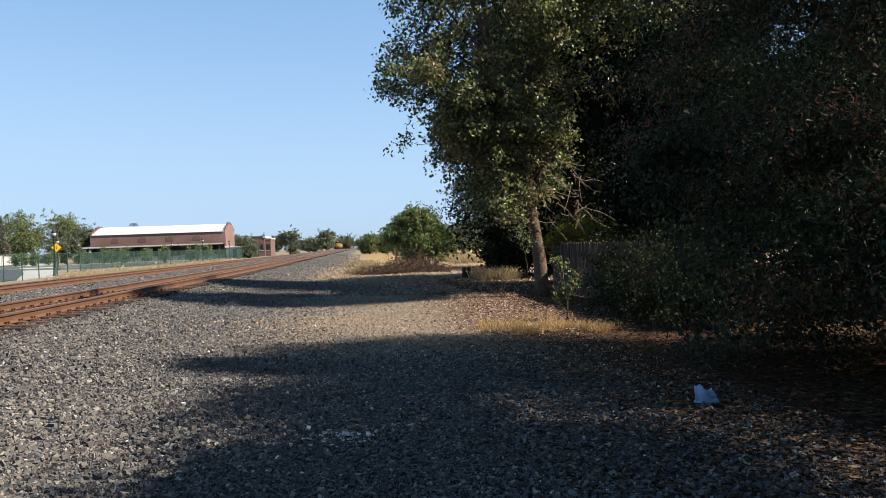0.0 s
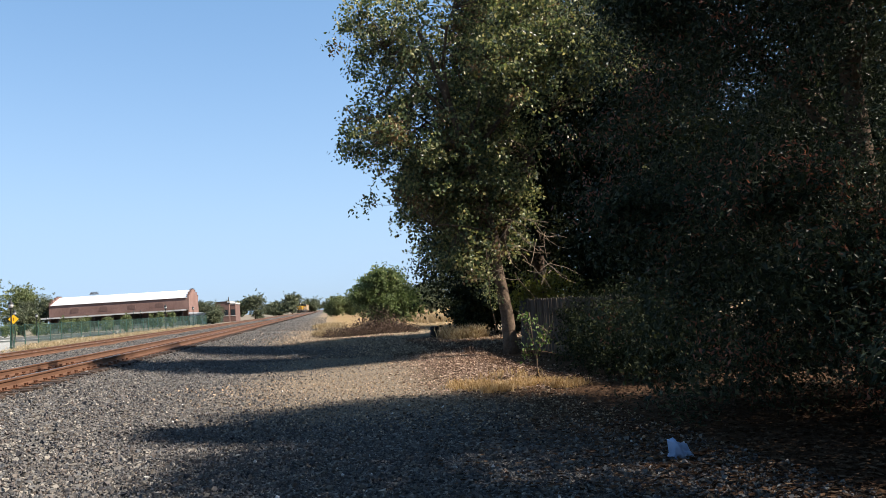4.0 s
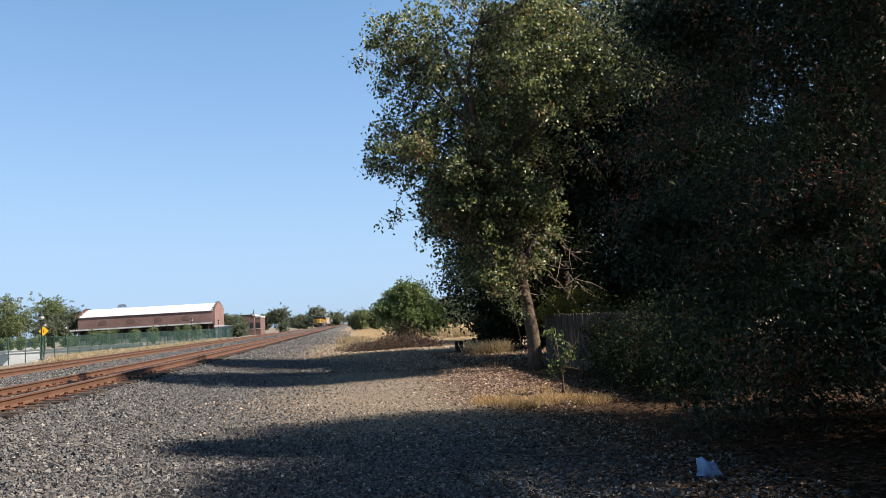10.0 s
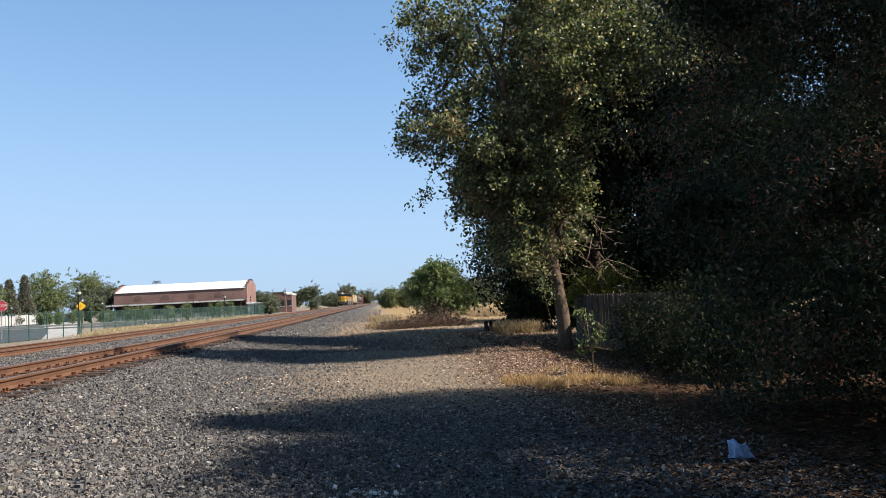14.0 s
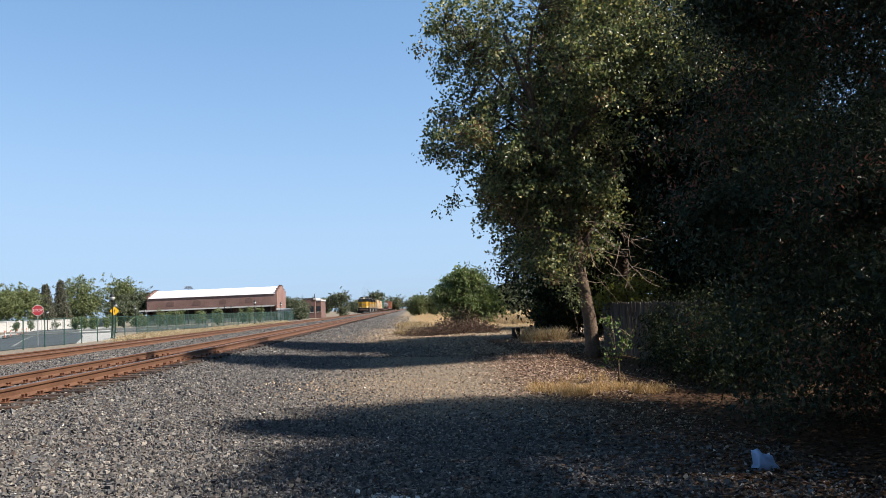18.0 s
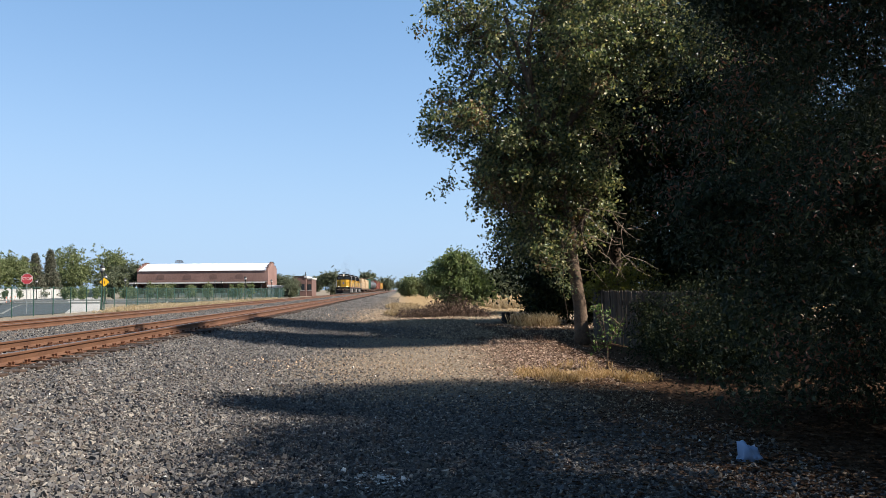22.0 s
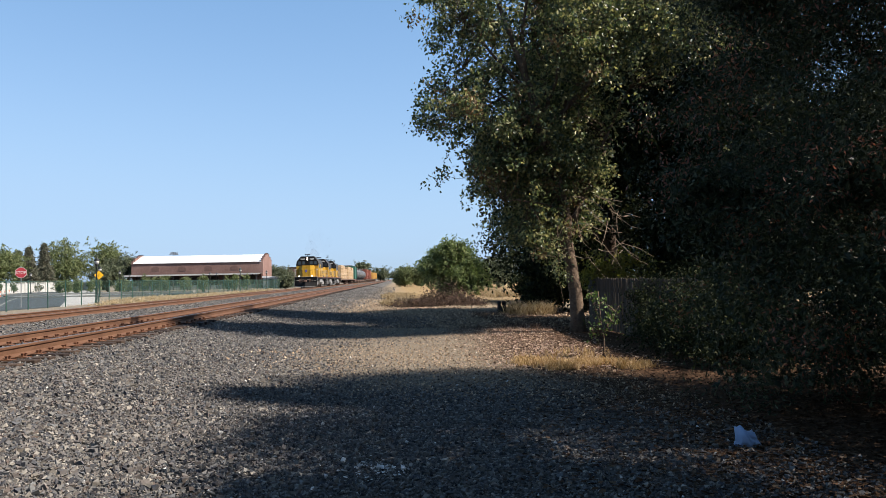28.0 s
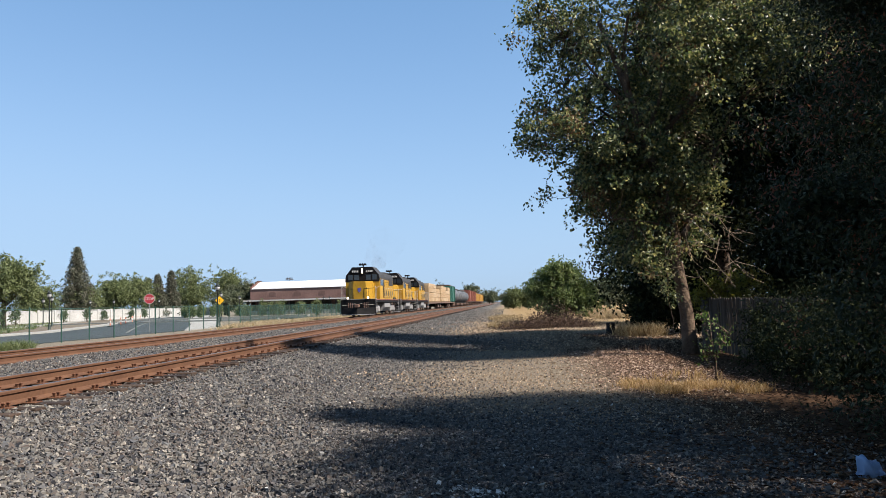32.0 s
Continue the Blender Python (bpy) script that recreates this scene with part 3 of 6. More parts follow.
stone_field("far_gravel", p, 0.024, MAT["stone"], "grey ballast stones over the far yard", "gravel", rng)
p = scatter(26000, -11.3, -7.6, 8, 50, rng)
p = p[(np.abs(p[:, 0] + 6.77) > 0.9) & (np.abs(p[:, 0] + 12.25) > 0.9)]
p[:, 2] += 0.01
stone_field("ballast_between_tracks", p, 0.022, MAT["stone"], "loose angular grey ballast stones between the tracks", "gravel", rng)
p = scatter(9000, -7.4, -6.1, 7, 40, rng)
p[:, 2] = 0.355 + rng.uniform(-0.03, 0.025, len(p))
stone_field("ballast_in_track", p, 0.029, MAT["stone"], "grey ballast stones filling the gaps between ties", "gravel", rng)
q = np.stack([rng.uniform(-5.6, 4.5, 8000), rng.uniform(-7, 3.2, 8000)], 1)
p = np.column_stack([q, ground_z(q[:, 0], q[:, 1]) + 0.008])
stone_field("underfoot_gravel", p, 0.032, MAT["stone"], "grey ballast stones under the trees", "gravel", rng)
p = scatter(5200, -5.95, -5.3, 5.5, 45, rng)
p[:, 2] = np.interp(p[:, 0], [-5.95, -5.55, -5.3], [0.364, 0.357, 0.322]) + rng.uniform(-0.02, 0.012, len(p))
stone_field("ballast_shoulder", p, 0.023, MAT["stone"], "grey ballast stones heaped over the tie ends", "gravel", rng)
p = np.concatenate([scatter(9000, -5.6, -0.5, 58, 150, rng), scatter(6000, -11.3, -7.6, 48, 130, rng)])
p[:, 2] += 0.01
stone_field("distant_gravel", p, 0.03, MAT["stone"], "grey ballast stones far down the line", "gravel", rng)
p = scatter(320, -5, 3, 3.5, 18, rng)
p[:, 2] += 0.02
stone_field("pale_stones", p, 0.014, MAT["pale_stone"], "scattered pale quartz stones among the ballast", "gravel", rng)
q = rng.normal(0, 0.16, (70, 2)) + [-0.25, 6.2]
p = np.stack([q[:, 0], q[:, 1], ground_z(q[:, 0], q[:, 1]) + 0.03], 1)
stone_field("broken_crumbs", p, 0.016, MAT["pale_stone"], "patch of whitish broken crumbs on the gravel", "debris", rng, 0.4)


def flat_leaves(name, pts, size, mat, label, category, rng):
    v, f = leaves(pts, size, rng, 0.0, 1.7)
    v = v.reshape(-1, 4, 3)
    c = pts[:, None, :]
    v = c + (v - c) * np.array([1, 1, 0.25])
    ob = new(name, array_mesh(name, v.reshape(-1, 3), f, mat))
    return tagged(ob, label, category, kind="stuff")


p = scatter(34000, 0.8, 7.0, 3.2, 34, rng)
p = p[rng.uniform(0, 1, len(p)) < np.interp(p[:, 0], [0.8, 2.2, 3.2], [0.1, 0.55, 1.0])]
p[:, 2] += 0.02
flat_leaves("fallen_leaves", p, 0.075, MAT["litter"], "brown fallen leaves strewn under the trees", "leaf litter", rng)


# Paler litter laid over the sunny patch, its sunlight painted in.
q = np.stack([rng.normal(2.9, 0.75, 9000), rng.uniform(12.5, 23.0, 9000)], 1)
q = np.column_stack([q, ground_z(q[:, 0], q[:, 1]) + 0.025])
flat_leaves("bleached_leaves", q, 0.07, MAT["sunlit_litter"], "pinkish leaf litter in the open patch, sunlight put into its colour", "leaf litter", rng)


def straw_patch(name, pts, height, label, rng, mat=None, blades=9, lean=0.45, wide=0.006):
    """Tufts of bent dry blades."""
    n = len(pts) * blades
    base = np.repeat(pts, blades, axis=0) + np.concatenate([rng.normal(0, 0.04, (n, 2)), np.zeros((n, 1))], 1)
    h = height * rng.uniform(0.35, 1.2, (n, 1))
    d = np.concatenate([rng.normal(0, lean, (n, 2)), np.ones((n, 1))], 1)
    d /= np.linalg.norm(d, axis=1)[:, None]
    a = rng.uniform(0, np.pi, n)
    w = np.stack([np.cos(a), np.sin(a), 0 * a], 1) * wide
    mid = base + d * h * 0.6
    tip = mid + (d + np.concatenate([rng.normal(0, 0.5, (n, 2)), -0.3 * np.ones((n, 1))], 1)) * h * 0.4
    v = np.stack([base - w, base + w, mid + w * 0.8, mid - w * 0.8, tip], 1)
    i = np.arange(n)[:, None] * 5
    f = np.concatenate([i + [0, 1, 2], i + [0, 2, 3], i + [3, 2, 4]], 1).reshape(-1, 3)
    ob = new(name, array_mesh(name, v.reshape(-1, 3), f, mat or MAT["straw"]))
    return tagged(ob, label, "dry grass", kind="stuff")


def patch(cx, cy, rx, ry, n, rng):
    a, r = rng.uniform(0, 2 * np.pi, n), np.sqrt(rng.uniform(0, 1, n)) * (1 + rng.normal(0, 0.12, n))
    x, y = cx + rx * r * np.cos(a), cy + ry * r * np.sin(a)
    return np.stack([x, y, ground_z(x, y)], 1)


straw_patch("dry_grass_strip", np.concatenate([patch(2.9, 13.0, 0.85, 0.42, 150, rng), patch(2.3, 13.6, 0.4, 0.5, 60, rng), patch(3.7, 12.5, 0.35, 0.3, 50, rng), patch(2.6, 12.6, 0.25, 0.2, 40, rng), patch(3.3, 14.6, 0.5, 0.6, 26, rng)]), 0.17, "low strip of sunlit dry yellow grass beside the sapling", rng, MAT["golden_straw"])
straw_patch("dry_grass_tuft", patch(5.3, 31.5, 0.9, 1.1, 170, rng), 0.62, "tuft of tall dry straw beside a stump", rng, wide=0.012)
straw_patch("dry_grass_bank", np.concatenate([patch(0.1, 49, 0.7, 3.0, 190, rng), patch(-0.5, 45.0, 0.45, 1.6, 130, rng), patch(0.3, 42.4, 0.5, 0.6, 26, rng), patch(0.0, 64, 1.2, 8, 260, rng)]), 0.42, "bank of dry yellow straw along the yard's edge", rng, wide=0.018)
straw_patch("dry_grass_field", patch(8.0, 66, 1.8, 9, 420, rng), 0.55, "sunlit field of dry yellow straw behind the bush", rng, wide=0.02)
straw_patch("dry_grass_verge", np.concatenate([patch(-19.0, 66, 2.2, 11, 2600, rng), patch(-19.4, 86, 1.3, 12, 420, rng), patch(-19.4, 108, 0.9, 16, 200, rng)]), 0.48, "dry straw verge between the far track and the fence", rng, MAT["pale_straw"], 12, 0.9, 0.016)
straw_patch("weeds_at_litter", np.concatenate([patch(4.0, 22.8, 0.8, 1.2, 40, rng), patch(2.9, 22.3, 1.4, 0.9, 26, rng)]), 0.22, "sparse dry weed stalks at the edge of the leaf litter", rng, MAT["dead"], 5, 0.3, 0.008)
straw_patch("green_weed", np.concatenate([patch(-20.4, 31.5, 0.8, 1.5, 70, rng), patch(-20.4, 31.6, 0.4, 0.8, 50, rng)]), 0.5, "soft green weed growing before the fence", rng, MAT["leaf_street"], 26, 0.9, 0.006)
straw_patch("bed_planting", np.concatenate([patch(-40.0 - 3.1 * k, 57 + 6.2 * k, 2.4, 3.0, 26, rng) for k in range(9)]), 0.55, "low scrubby green planting in the brown bed", rng, MAT["leaf_street"], 14, 1.0, 0.05)


# ---------------------------------------------------------------- trees and bushes
def tree(name, label, category, base, trunk, limbs, blobs, leaf, mat, per=22, spread=0.22, seed=1, hollow=0.55, rough=0.35, group="", twigs=0.5, second=None, stretch=1.9, bark=None, knobs=0, core=0.0, deep=0.75, below=99.0, thin=(0.0, 0.0), fill=0.16):
    """Trunk and limbs in metres from the base; lobes likewise; leaves in clumps on twigs."""
    r = np.random.default_rng(seed)
    t = thing(name, label, category, pose(*base), group)
    w = Mesh()
    if trunk:
        w.tube([q[:3] for q in trunk], [q[3] for q in trunk], 12)
        part("trunk", w, bark or MAT["bark"], t, smooth=True)
    for bx, by, bz, rx, ry, rz, n in list(blobs) if knobs else []:
        for _ in range(knobs):
            d = r.normal(size=3)
            d /= np.linalg.norm(d)
            q = r.uniform(0.22, 0.4)
            blobs = blobs + [(bx + d[0] * rx * 1.02, by + d[1] * ry * 1.02, bz + d[2] * rz * 1.02, rx * q, ry * q, rz * q * 0.8, max(6, int(n * 0.07)))]
    inner = [b for b in blobs if b[2] < below and not thin[0] < b[2] < thin[1]]
    pts, hubs = crown_points(blobs, r, per, spread, hollow, rough, seed)
    for q0, q1, r0, r1 in limbs:
        lm = Mesh()
        limb(lm, q0, q1, r0, r1, r)
        part("limb", lm, bark or MAT["bark"], t, smooth=True)
    lm = Mesh()
    if twigs > 0 and limbs:
        ends = np.array([tuple(np.array(q0) * (1 - w) + np.array(q1) * w) for q0, q1, _, _ in limbs for w in (0.3, 0.45, 0.6, 0.75, 0.9, 1.0)])
        for h in hubs[r.uniform(0, 1, len(hubs)) < twigs]:
            k = ends[np.argmin(((ends - h) ** 2).sum(1))]
            limb(lm, k, h, 0.014, 0.004, r, 0.15, 3, 4)
    if lm.v:
        tagged(part("twig_spray", lm, bark or MAT["bark"], t, smooth=True), kind="stuff")
    v, f = leaves(pts, leaf, r, 0.5, stretch)
    if core > 0:
        filling = []
        for bx, by, bz, rx, ry, rz, n in inner:
            d = r.normal(size=(int(n * core * 1.6), 3))
            d *= (r.uniform(0, 1, (len(d), 1)) ** 0.4) / np.linalg.norm(d, axis=1)[:, None]
            filling.append(np.array([bx, by, bz]) + d * np.array([rx, ry, rz]) * deep)
        q = np.concatenate(filling)
        v2, f2 = leaves(q[q[:, 2] > 0.3], fill, r, 0.5, 1.6)
        v, f = np.concatenate([v, v2]), np.concatenate([f, f2 + len(v)])
    part("crown", array_mesh("crown", v, f, mat), None, t)
    if second:
        frac, mat2, lab = second
        out = -0.5 * hubs[:, 0] - 0.85 * hubs[:, 1]
        hub2 = hubs[(out > np.quantile(out, 0.45)) & (r.uniform(0, 1, len(hubs)) < 0.07)]
        pk = np.repeat(hub2, max(4, int(len(pts) * frac / max(1, len(hub2)))), axis=0)
        pk = pk + r.normal(0, spread * 0.8, pk.shape)
        v, f = leaves(pk, leaf * 0.9, r, 0.5, stretch)
        part("crown_patch", array_mesh("crown_patch", v, f, mat2), None, t, lab)
    return t


# the leaning tree with the bare trunk
tree("elm_tree", "tall leaning tree with furrowed grey trunk and sparse dusty leaves", "tree", (4.7, 20.7, 0),
     [(0, 0, -0.1, 0.24), (0.0, 0, 0.3, 0.19), (-0.04, 0, 1.0, 0.17), (-0.16, 0.02, 1.9, 0.155), (-0.27, 0, 2.5, 0.16), (-0.22, 0.05, 2.95, 0.14), (-0.42, 0.0, 3.9, 0.125), (-0.85, -0.3, 5.2, 0.11), (-1.35, -0.7, 6.6, 0.09), (-2.05, -1.0, 8.4, 0.05)],
     [((-0.05, 0.1, 2.9), (1.2, 0.6, 5.2), 0.10, 0.04), ((-0.3, 0.1, 3.9), (-2.4, -0.6, 5.6), 0.06, 0.02), ((-0.7, -0.2, 4.8), (-2.8, 0.6, 7.2), 0.06, 0.02), ((-0.8, -0.3, 5.2), (1.0, -0.8, 8.0), 0.07, 0.03),
      ((-1.2, -0.6, 6.2), (-2.9, -1.0, 8.0), 0.05, 0.02), ((-1.3, -0.7, 6.6), (-0.2, 1.0, 9.6), 0.05, 0.02), ((-0.3, 0.0, 3.6), (-1.9, 0.8, 4.3), 0.05, 0.015), ((0.6, 0.4, 4.2), (1.5, -0.2, 6.4), 0.06, 0.02), ((-0.2, 0, 3.2), (-2.0, -0.9, 3.4), 0.04, 0.012), ((0.4, -0.3, 6.6), (2.2, 0.3, 9.2), 0.06, 0.02), ((-1.35, -0.75, 6.7), (-1.2, -1.5, 8.8), 0.06, 0.03), ((-1.0, -0.4, 5.6), (-0.5, -1.3, 7.6), 0.06, 0.03)],
     [(-2.0, 0.0, 5.9, 2.0, 2.0, 1.5, 210), (-2.7, -0.2, 8.8, 1.1, 1.2, 0.9, 60), (-2.2, 0.2, 4.4, 0.7, 1.0, 0.8, 80), (-2.3, 0.2, 7.7, 1.6, 1.6, 1.6, 95), (-0.6, 0, 8.6, 2.3, 2.0, 2.0, 85), (-1.5, 0.3, 4.3, 1.3, 1.8, 1.2, 150), (0.0, 0.6, 6.6, 1.4, 1.8, 2.0, 180), (1.7, 0.4, 8.6, 1.9, 1.9, 1.6, 100), (2.6, 0.6, 9.8, 1.6, 1.6, 1.0, 30), (0.2, 1.0, 10.4, 2.4, 2.5, 1.5, 36), (-0.9, 0.8, 2.9, 1.1, 1.6, 0.8, 90), (0.4, 0.8, 4.2, 0.9, 1.2, 1.2, 80), (-0.2, 1.5, 4.4, 1.3, 1.6, 1.5, 130), (2.7, -0.7, 8.0, 1.4, 1.0, 1.2, 60), (0.6, -1.7, 7.5, 1.5, 0.7, 1.2, 75), (2.2, -1.6, 8.0, 1.3, 0.7, 1.0, 55), (-0.2, -1.6, 8.9, 1.2, 0.6, 0.9, 45)],
     0.105, MAT["leaf_elm"], 34, 0.165, 5, 0.35, 0.6, twigs=0.5, knobs=6, core=0.7, deep=0.6, below=4.6, stretch=1.5, fill=0.13, second=(0.05, MAT["leaf_brown"], "withered brown leaves"))
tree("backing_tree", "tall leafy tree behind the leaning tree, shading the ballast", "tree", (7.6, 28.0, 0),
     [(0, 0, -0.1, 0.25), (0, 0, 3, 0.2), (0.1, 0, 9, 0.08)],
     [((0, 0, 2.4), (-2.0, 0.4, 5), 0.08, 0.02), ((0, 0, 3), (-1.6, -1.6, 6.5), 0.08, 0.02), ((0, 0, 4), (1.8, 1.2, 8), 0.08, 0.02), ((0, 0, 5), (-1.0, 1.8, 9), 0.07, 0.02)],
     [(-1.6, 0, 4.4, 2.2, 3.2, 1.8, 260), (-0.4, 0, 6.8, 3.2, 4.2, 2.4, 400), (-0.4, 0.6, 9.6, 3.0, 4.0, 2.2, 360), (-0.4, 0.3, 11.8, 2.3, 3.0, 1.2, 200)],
     0.16, MAT["leaf_shade_dark"], 40, 0.32, 6, 0.4, 0.35, twigs=0.15, core=9.0, deep=0.85, fill=0.26)

r9 = np.random.default_rng(99)
tangle = thing("dead_branches", "tangle of thin bare dead twigs hanging about the trunk", "branches", pose(4.5, 20.4, 0))
for k in range(46):
    a = np.array((r9.uniform(-0.5, 1.5), r9.uniform(-0.5, 0.3), r9.uniform(1.9, 3.6)))
    b = a + np.array((r9.uniform(-0.8, 0.9), r9.uniform(-0.4, 0.3), r9.uniform(-0.9, 0.35)))
    lm = Mesh()
    limb(lm, a, b, 0.011, 0.004, r9, 0.13, 4, 5)
    part("dead_twig", lm, MAT["twig"], tangle)
tree("hanging_spray", "thin leafy spray hanging beside the trunk", "branches", (4.15, 20.2, 0), [],
     [((0.02, 0, 3.2), (-0.02, 0, 1.3), 0.012, 0.008), ((-0.02, 0, 1.3), (0.06, 0, 0.55), 0.008, 0.004)],
     [(-0.05, 0, 1.7, 0.28, 0.22, 0.5, 22), (0.0, 0, 2.4, 0.3, 0.25, 0.5, 22)], 0.075, MAT["leaf_elm"], 12, 0.08, 17, 0.2, 0.3, twigs=0)

# the dense trees whose skirts reach the ground; shade is in the leaf colour
tree("dense_tree", "dense shade-darkened evergreen tree with skirts hanging to the gravel", "tree", (6.5, 8.8, 0),
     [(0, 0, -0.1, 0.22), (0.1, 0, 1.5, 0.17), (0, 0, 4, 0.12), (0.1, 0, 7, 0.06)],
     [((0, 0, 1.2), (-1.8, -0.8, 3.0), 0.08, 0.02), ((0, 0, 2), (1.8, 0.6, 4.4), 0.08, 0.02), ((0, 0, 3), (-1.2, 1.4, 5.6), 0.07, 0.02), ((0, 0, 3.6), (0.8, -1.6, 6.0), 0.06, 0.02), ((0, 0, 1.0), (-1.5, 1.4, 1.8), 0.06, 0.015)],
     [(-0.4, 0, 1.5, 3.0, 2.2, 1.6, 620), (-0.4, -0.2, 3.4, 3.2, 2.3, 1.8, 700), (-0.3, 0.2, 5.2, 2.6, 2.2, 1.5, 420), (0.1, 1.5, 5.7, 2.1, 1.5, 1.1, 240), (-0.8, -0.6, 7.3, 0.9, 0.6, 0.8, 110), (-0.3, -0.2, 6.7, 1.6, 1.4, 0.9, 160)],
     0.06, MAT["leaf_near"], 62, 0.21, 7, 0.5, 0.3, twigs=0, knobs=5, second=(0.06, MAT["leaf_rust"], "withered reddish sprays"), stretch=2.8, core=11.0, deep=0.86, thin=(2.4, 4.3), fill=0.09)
tree("dense_tree", "dense shade-darkened evergreen tree overhanging the leaf litter", "tree", (7.0, 5.4, 0),
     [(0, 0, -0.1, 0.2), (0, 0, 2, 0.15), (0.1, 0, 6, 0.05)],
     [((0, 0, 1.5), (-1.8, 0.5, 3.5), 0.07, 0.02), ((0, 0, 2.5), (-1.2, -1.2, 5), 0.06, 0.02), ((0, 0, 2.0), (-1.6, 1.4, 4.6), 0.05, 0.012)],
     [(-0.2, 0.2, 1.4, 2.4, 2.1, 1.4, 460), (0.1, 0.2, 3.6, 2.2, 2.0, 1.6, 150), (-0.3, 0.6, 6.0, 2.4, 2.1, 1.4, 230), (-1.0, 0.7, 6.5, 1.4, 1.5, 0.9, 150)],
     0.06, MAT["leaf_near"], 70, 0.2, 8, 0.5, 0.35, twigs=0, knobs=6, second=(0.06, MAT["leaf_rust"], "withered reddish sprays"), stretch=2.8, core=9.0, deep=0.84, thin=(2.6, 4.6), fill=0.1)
tree("dense_tree", "dense shade-darkened tree behind the wooden fence", "tree", (10.8, 15.6, 0),
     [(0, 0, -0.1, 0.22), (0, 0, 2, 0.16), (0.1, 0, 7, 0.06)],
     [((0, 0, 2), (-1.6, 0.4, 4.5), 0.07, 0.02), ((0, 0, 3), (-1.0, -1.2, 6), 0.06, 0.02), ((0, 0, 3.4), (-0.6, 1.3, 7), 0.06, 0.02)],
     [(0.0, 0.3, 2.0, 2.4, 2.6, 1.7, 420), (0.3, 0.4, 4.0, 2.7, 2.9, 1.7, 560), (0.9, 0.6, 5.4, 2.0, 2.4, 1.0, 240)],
     0.115, MAT["leaf_shade_dark"], 40, 0.27, 9, 0.5, 0.3, twigs=0.1, stretch=2.8, core=9.0, deep=0.9, fill=0.2)
tree("dense_tree", "dense shade-darkened evergreen tree shading the leaf litter", "tree", (6.6, 0.6, 0),
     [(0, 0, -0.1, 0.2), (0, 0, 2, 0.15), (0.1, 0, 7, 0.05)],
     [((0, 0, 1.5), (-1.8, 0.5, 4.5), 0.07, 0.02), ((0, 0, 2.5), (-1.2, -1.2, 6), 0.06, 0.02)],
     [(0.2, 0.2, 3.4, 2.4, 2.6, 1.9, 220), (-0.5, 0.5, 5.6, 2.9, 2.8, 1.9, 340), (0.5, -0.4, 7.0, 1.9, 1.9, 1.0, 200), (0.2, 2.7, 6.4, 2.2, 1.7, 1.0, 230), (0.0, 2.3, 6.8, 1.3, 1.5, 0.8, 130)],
     0.14, MAT["leaf_shade_dark"], 34, 0.28, 18, 0.4, 0.3, twigs=0.05, core=10.0, deep=0.88)
# Unseen trees behind the camera, added to dim skylight in the shaded yard.
for bx, by, bs in ((3.4, -8.0, 61), (-3.6, -11.0, 62), (10.5, -4.0, 63)):
    tree("backing_tree", "unseen leafy tree added at the near end of the yard to cut skylight", "tree", (bx, by, 0),
         [(0, 0, -0.1, 0.25), (0, 0, 3, 0.2), (0.1, 0, 9, 0.08)], [((0, 0, 2.4), (-2.0, 0.4, 5), 0.08, 0.02), ((0, 0, 4), (1.8, 1.2, 8), 0.08, 0.02)],
         [(0, 0, 3.4, 3.6, 3.2, 2.4, 200), (0, 0, 6.8, 3.9, 3.6, 2.4, 260), (0, 0, 9.2, 3.2, 3.2, 2.0, 200)], 0.22, MAT["leaf_shade_dark"], 24, 0.35, bs, 0.4, 0.3, twigs=0)
tree("backing_tree", "shade-darkened leafy tree crowding behind the fence", "tree", (10.2, 23.6, 0),
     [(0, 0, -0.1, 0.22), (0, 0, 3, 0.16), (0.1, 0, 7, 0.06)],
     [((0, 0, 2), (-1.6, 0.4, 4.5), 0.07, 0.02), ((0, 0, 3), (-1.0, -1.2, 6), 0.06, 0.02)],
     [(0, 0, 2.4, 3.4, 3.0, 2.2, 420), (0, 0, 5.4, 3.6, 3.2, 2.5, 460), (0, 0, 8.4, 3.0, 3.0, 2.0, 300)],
     0.15, MAT["leaf_shade_dark"], 34, 0.32, 10, 0.5, 0.3, twigs=0.1, core=10.0, deep=0.92, fill=0.28)
# Second row, mostly out of view, added to keep sun off the trees ahead.
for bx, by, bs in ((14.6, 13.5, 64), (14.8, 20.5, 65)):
    tree("backing_tree", "leafy tree of a mostly unseen second row behind the fence, added to block sun", "tree", (bx, by, 0),
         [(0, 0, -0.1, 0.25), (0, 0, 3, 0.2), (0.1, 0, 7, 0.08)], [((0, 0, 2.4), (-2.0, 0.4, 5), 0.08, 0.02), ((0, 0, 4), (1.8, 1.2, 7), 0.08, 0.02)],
         [(0, 0, 3.0, 2.6, 3.6, 2.4, 240), (0.2, 0, 5.8, 2.6, 3.6, 2.2, 280), (0.5, 0, 7.4, 2.0, 3.0, 1.3, 160)], 0.2, MAT["leaf_shade_dark"], 24, 0.35, bs, 0.4, 0.3, twigs=0, core=7.0)
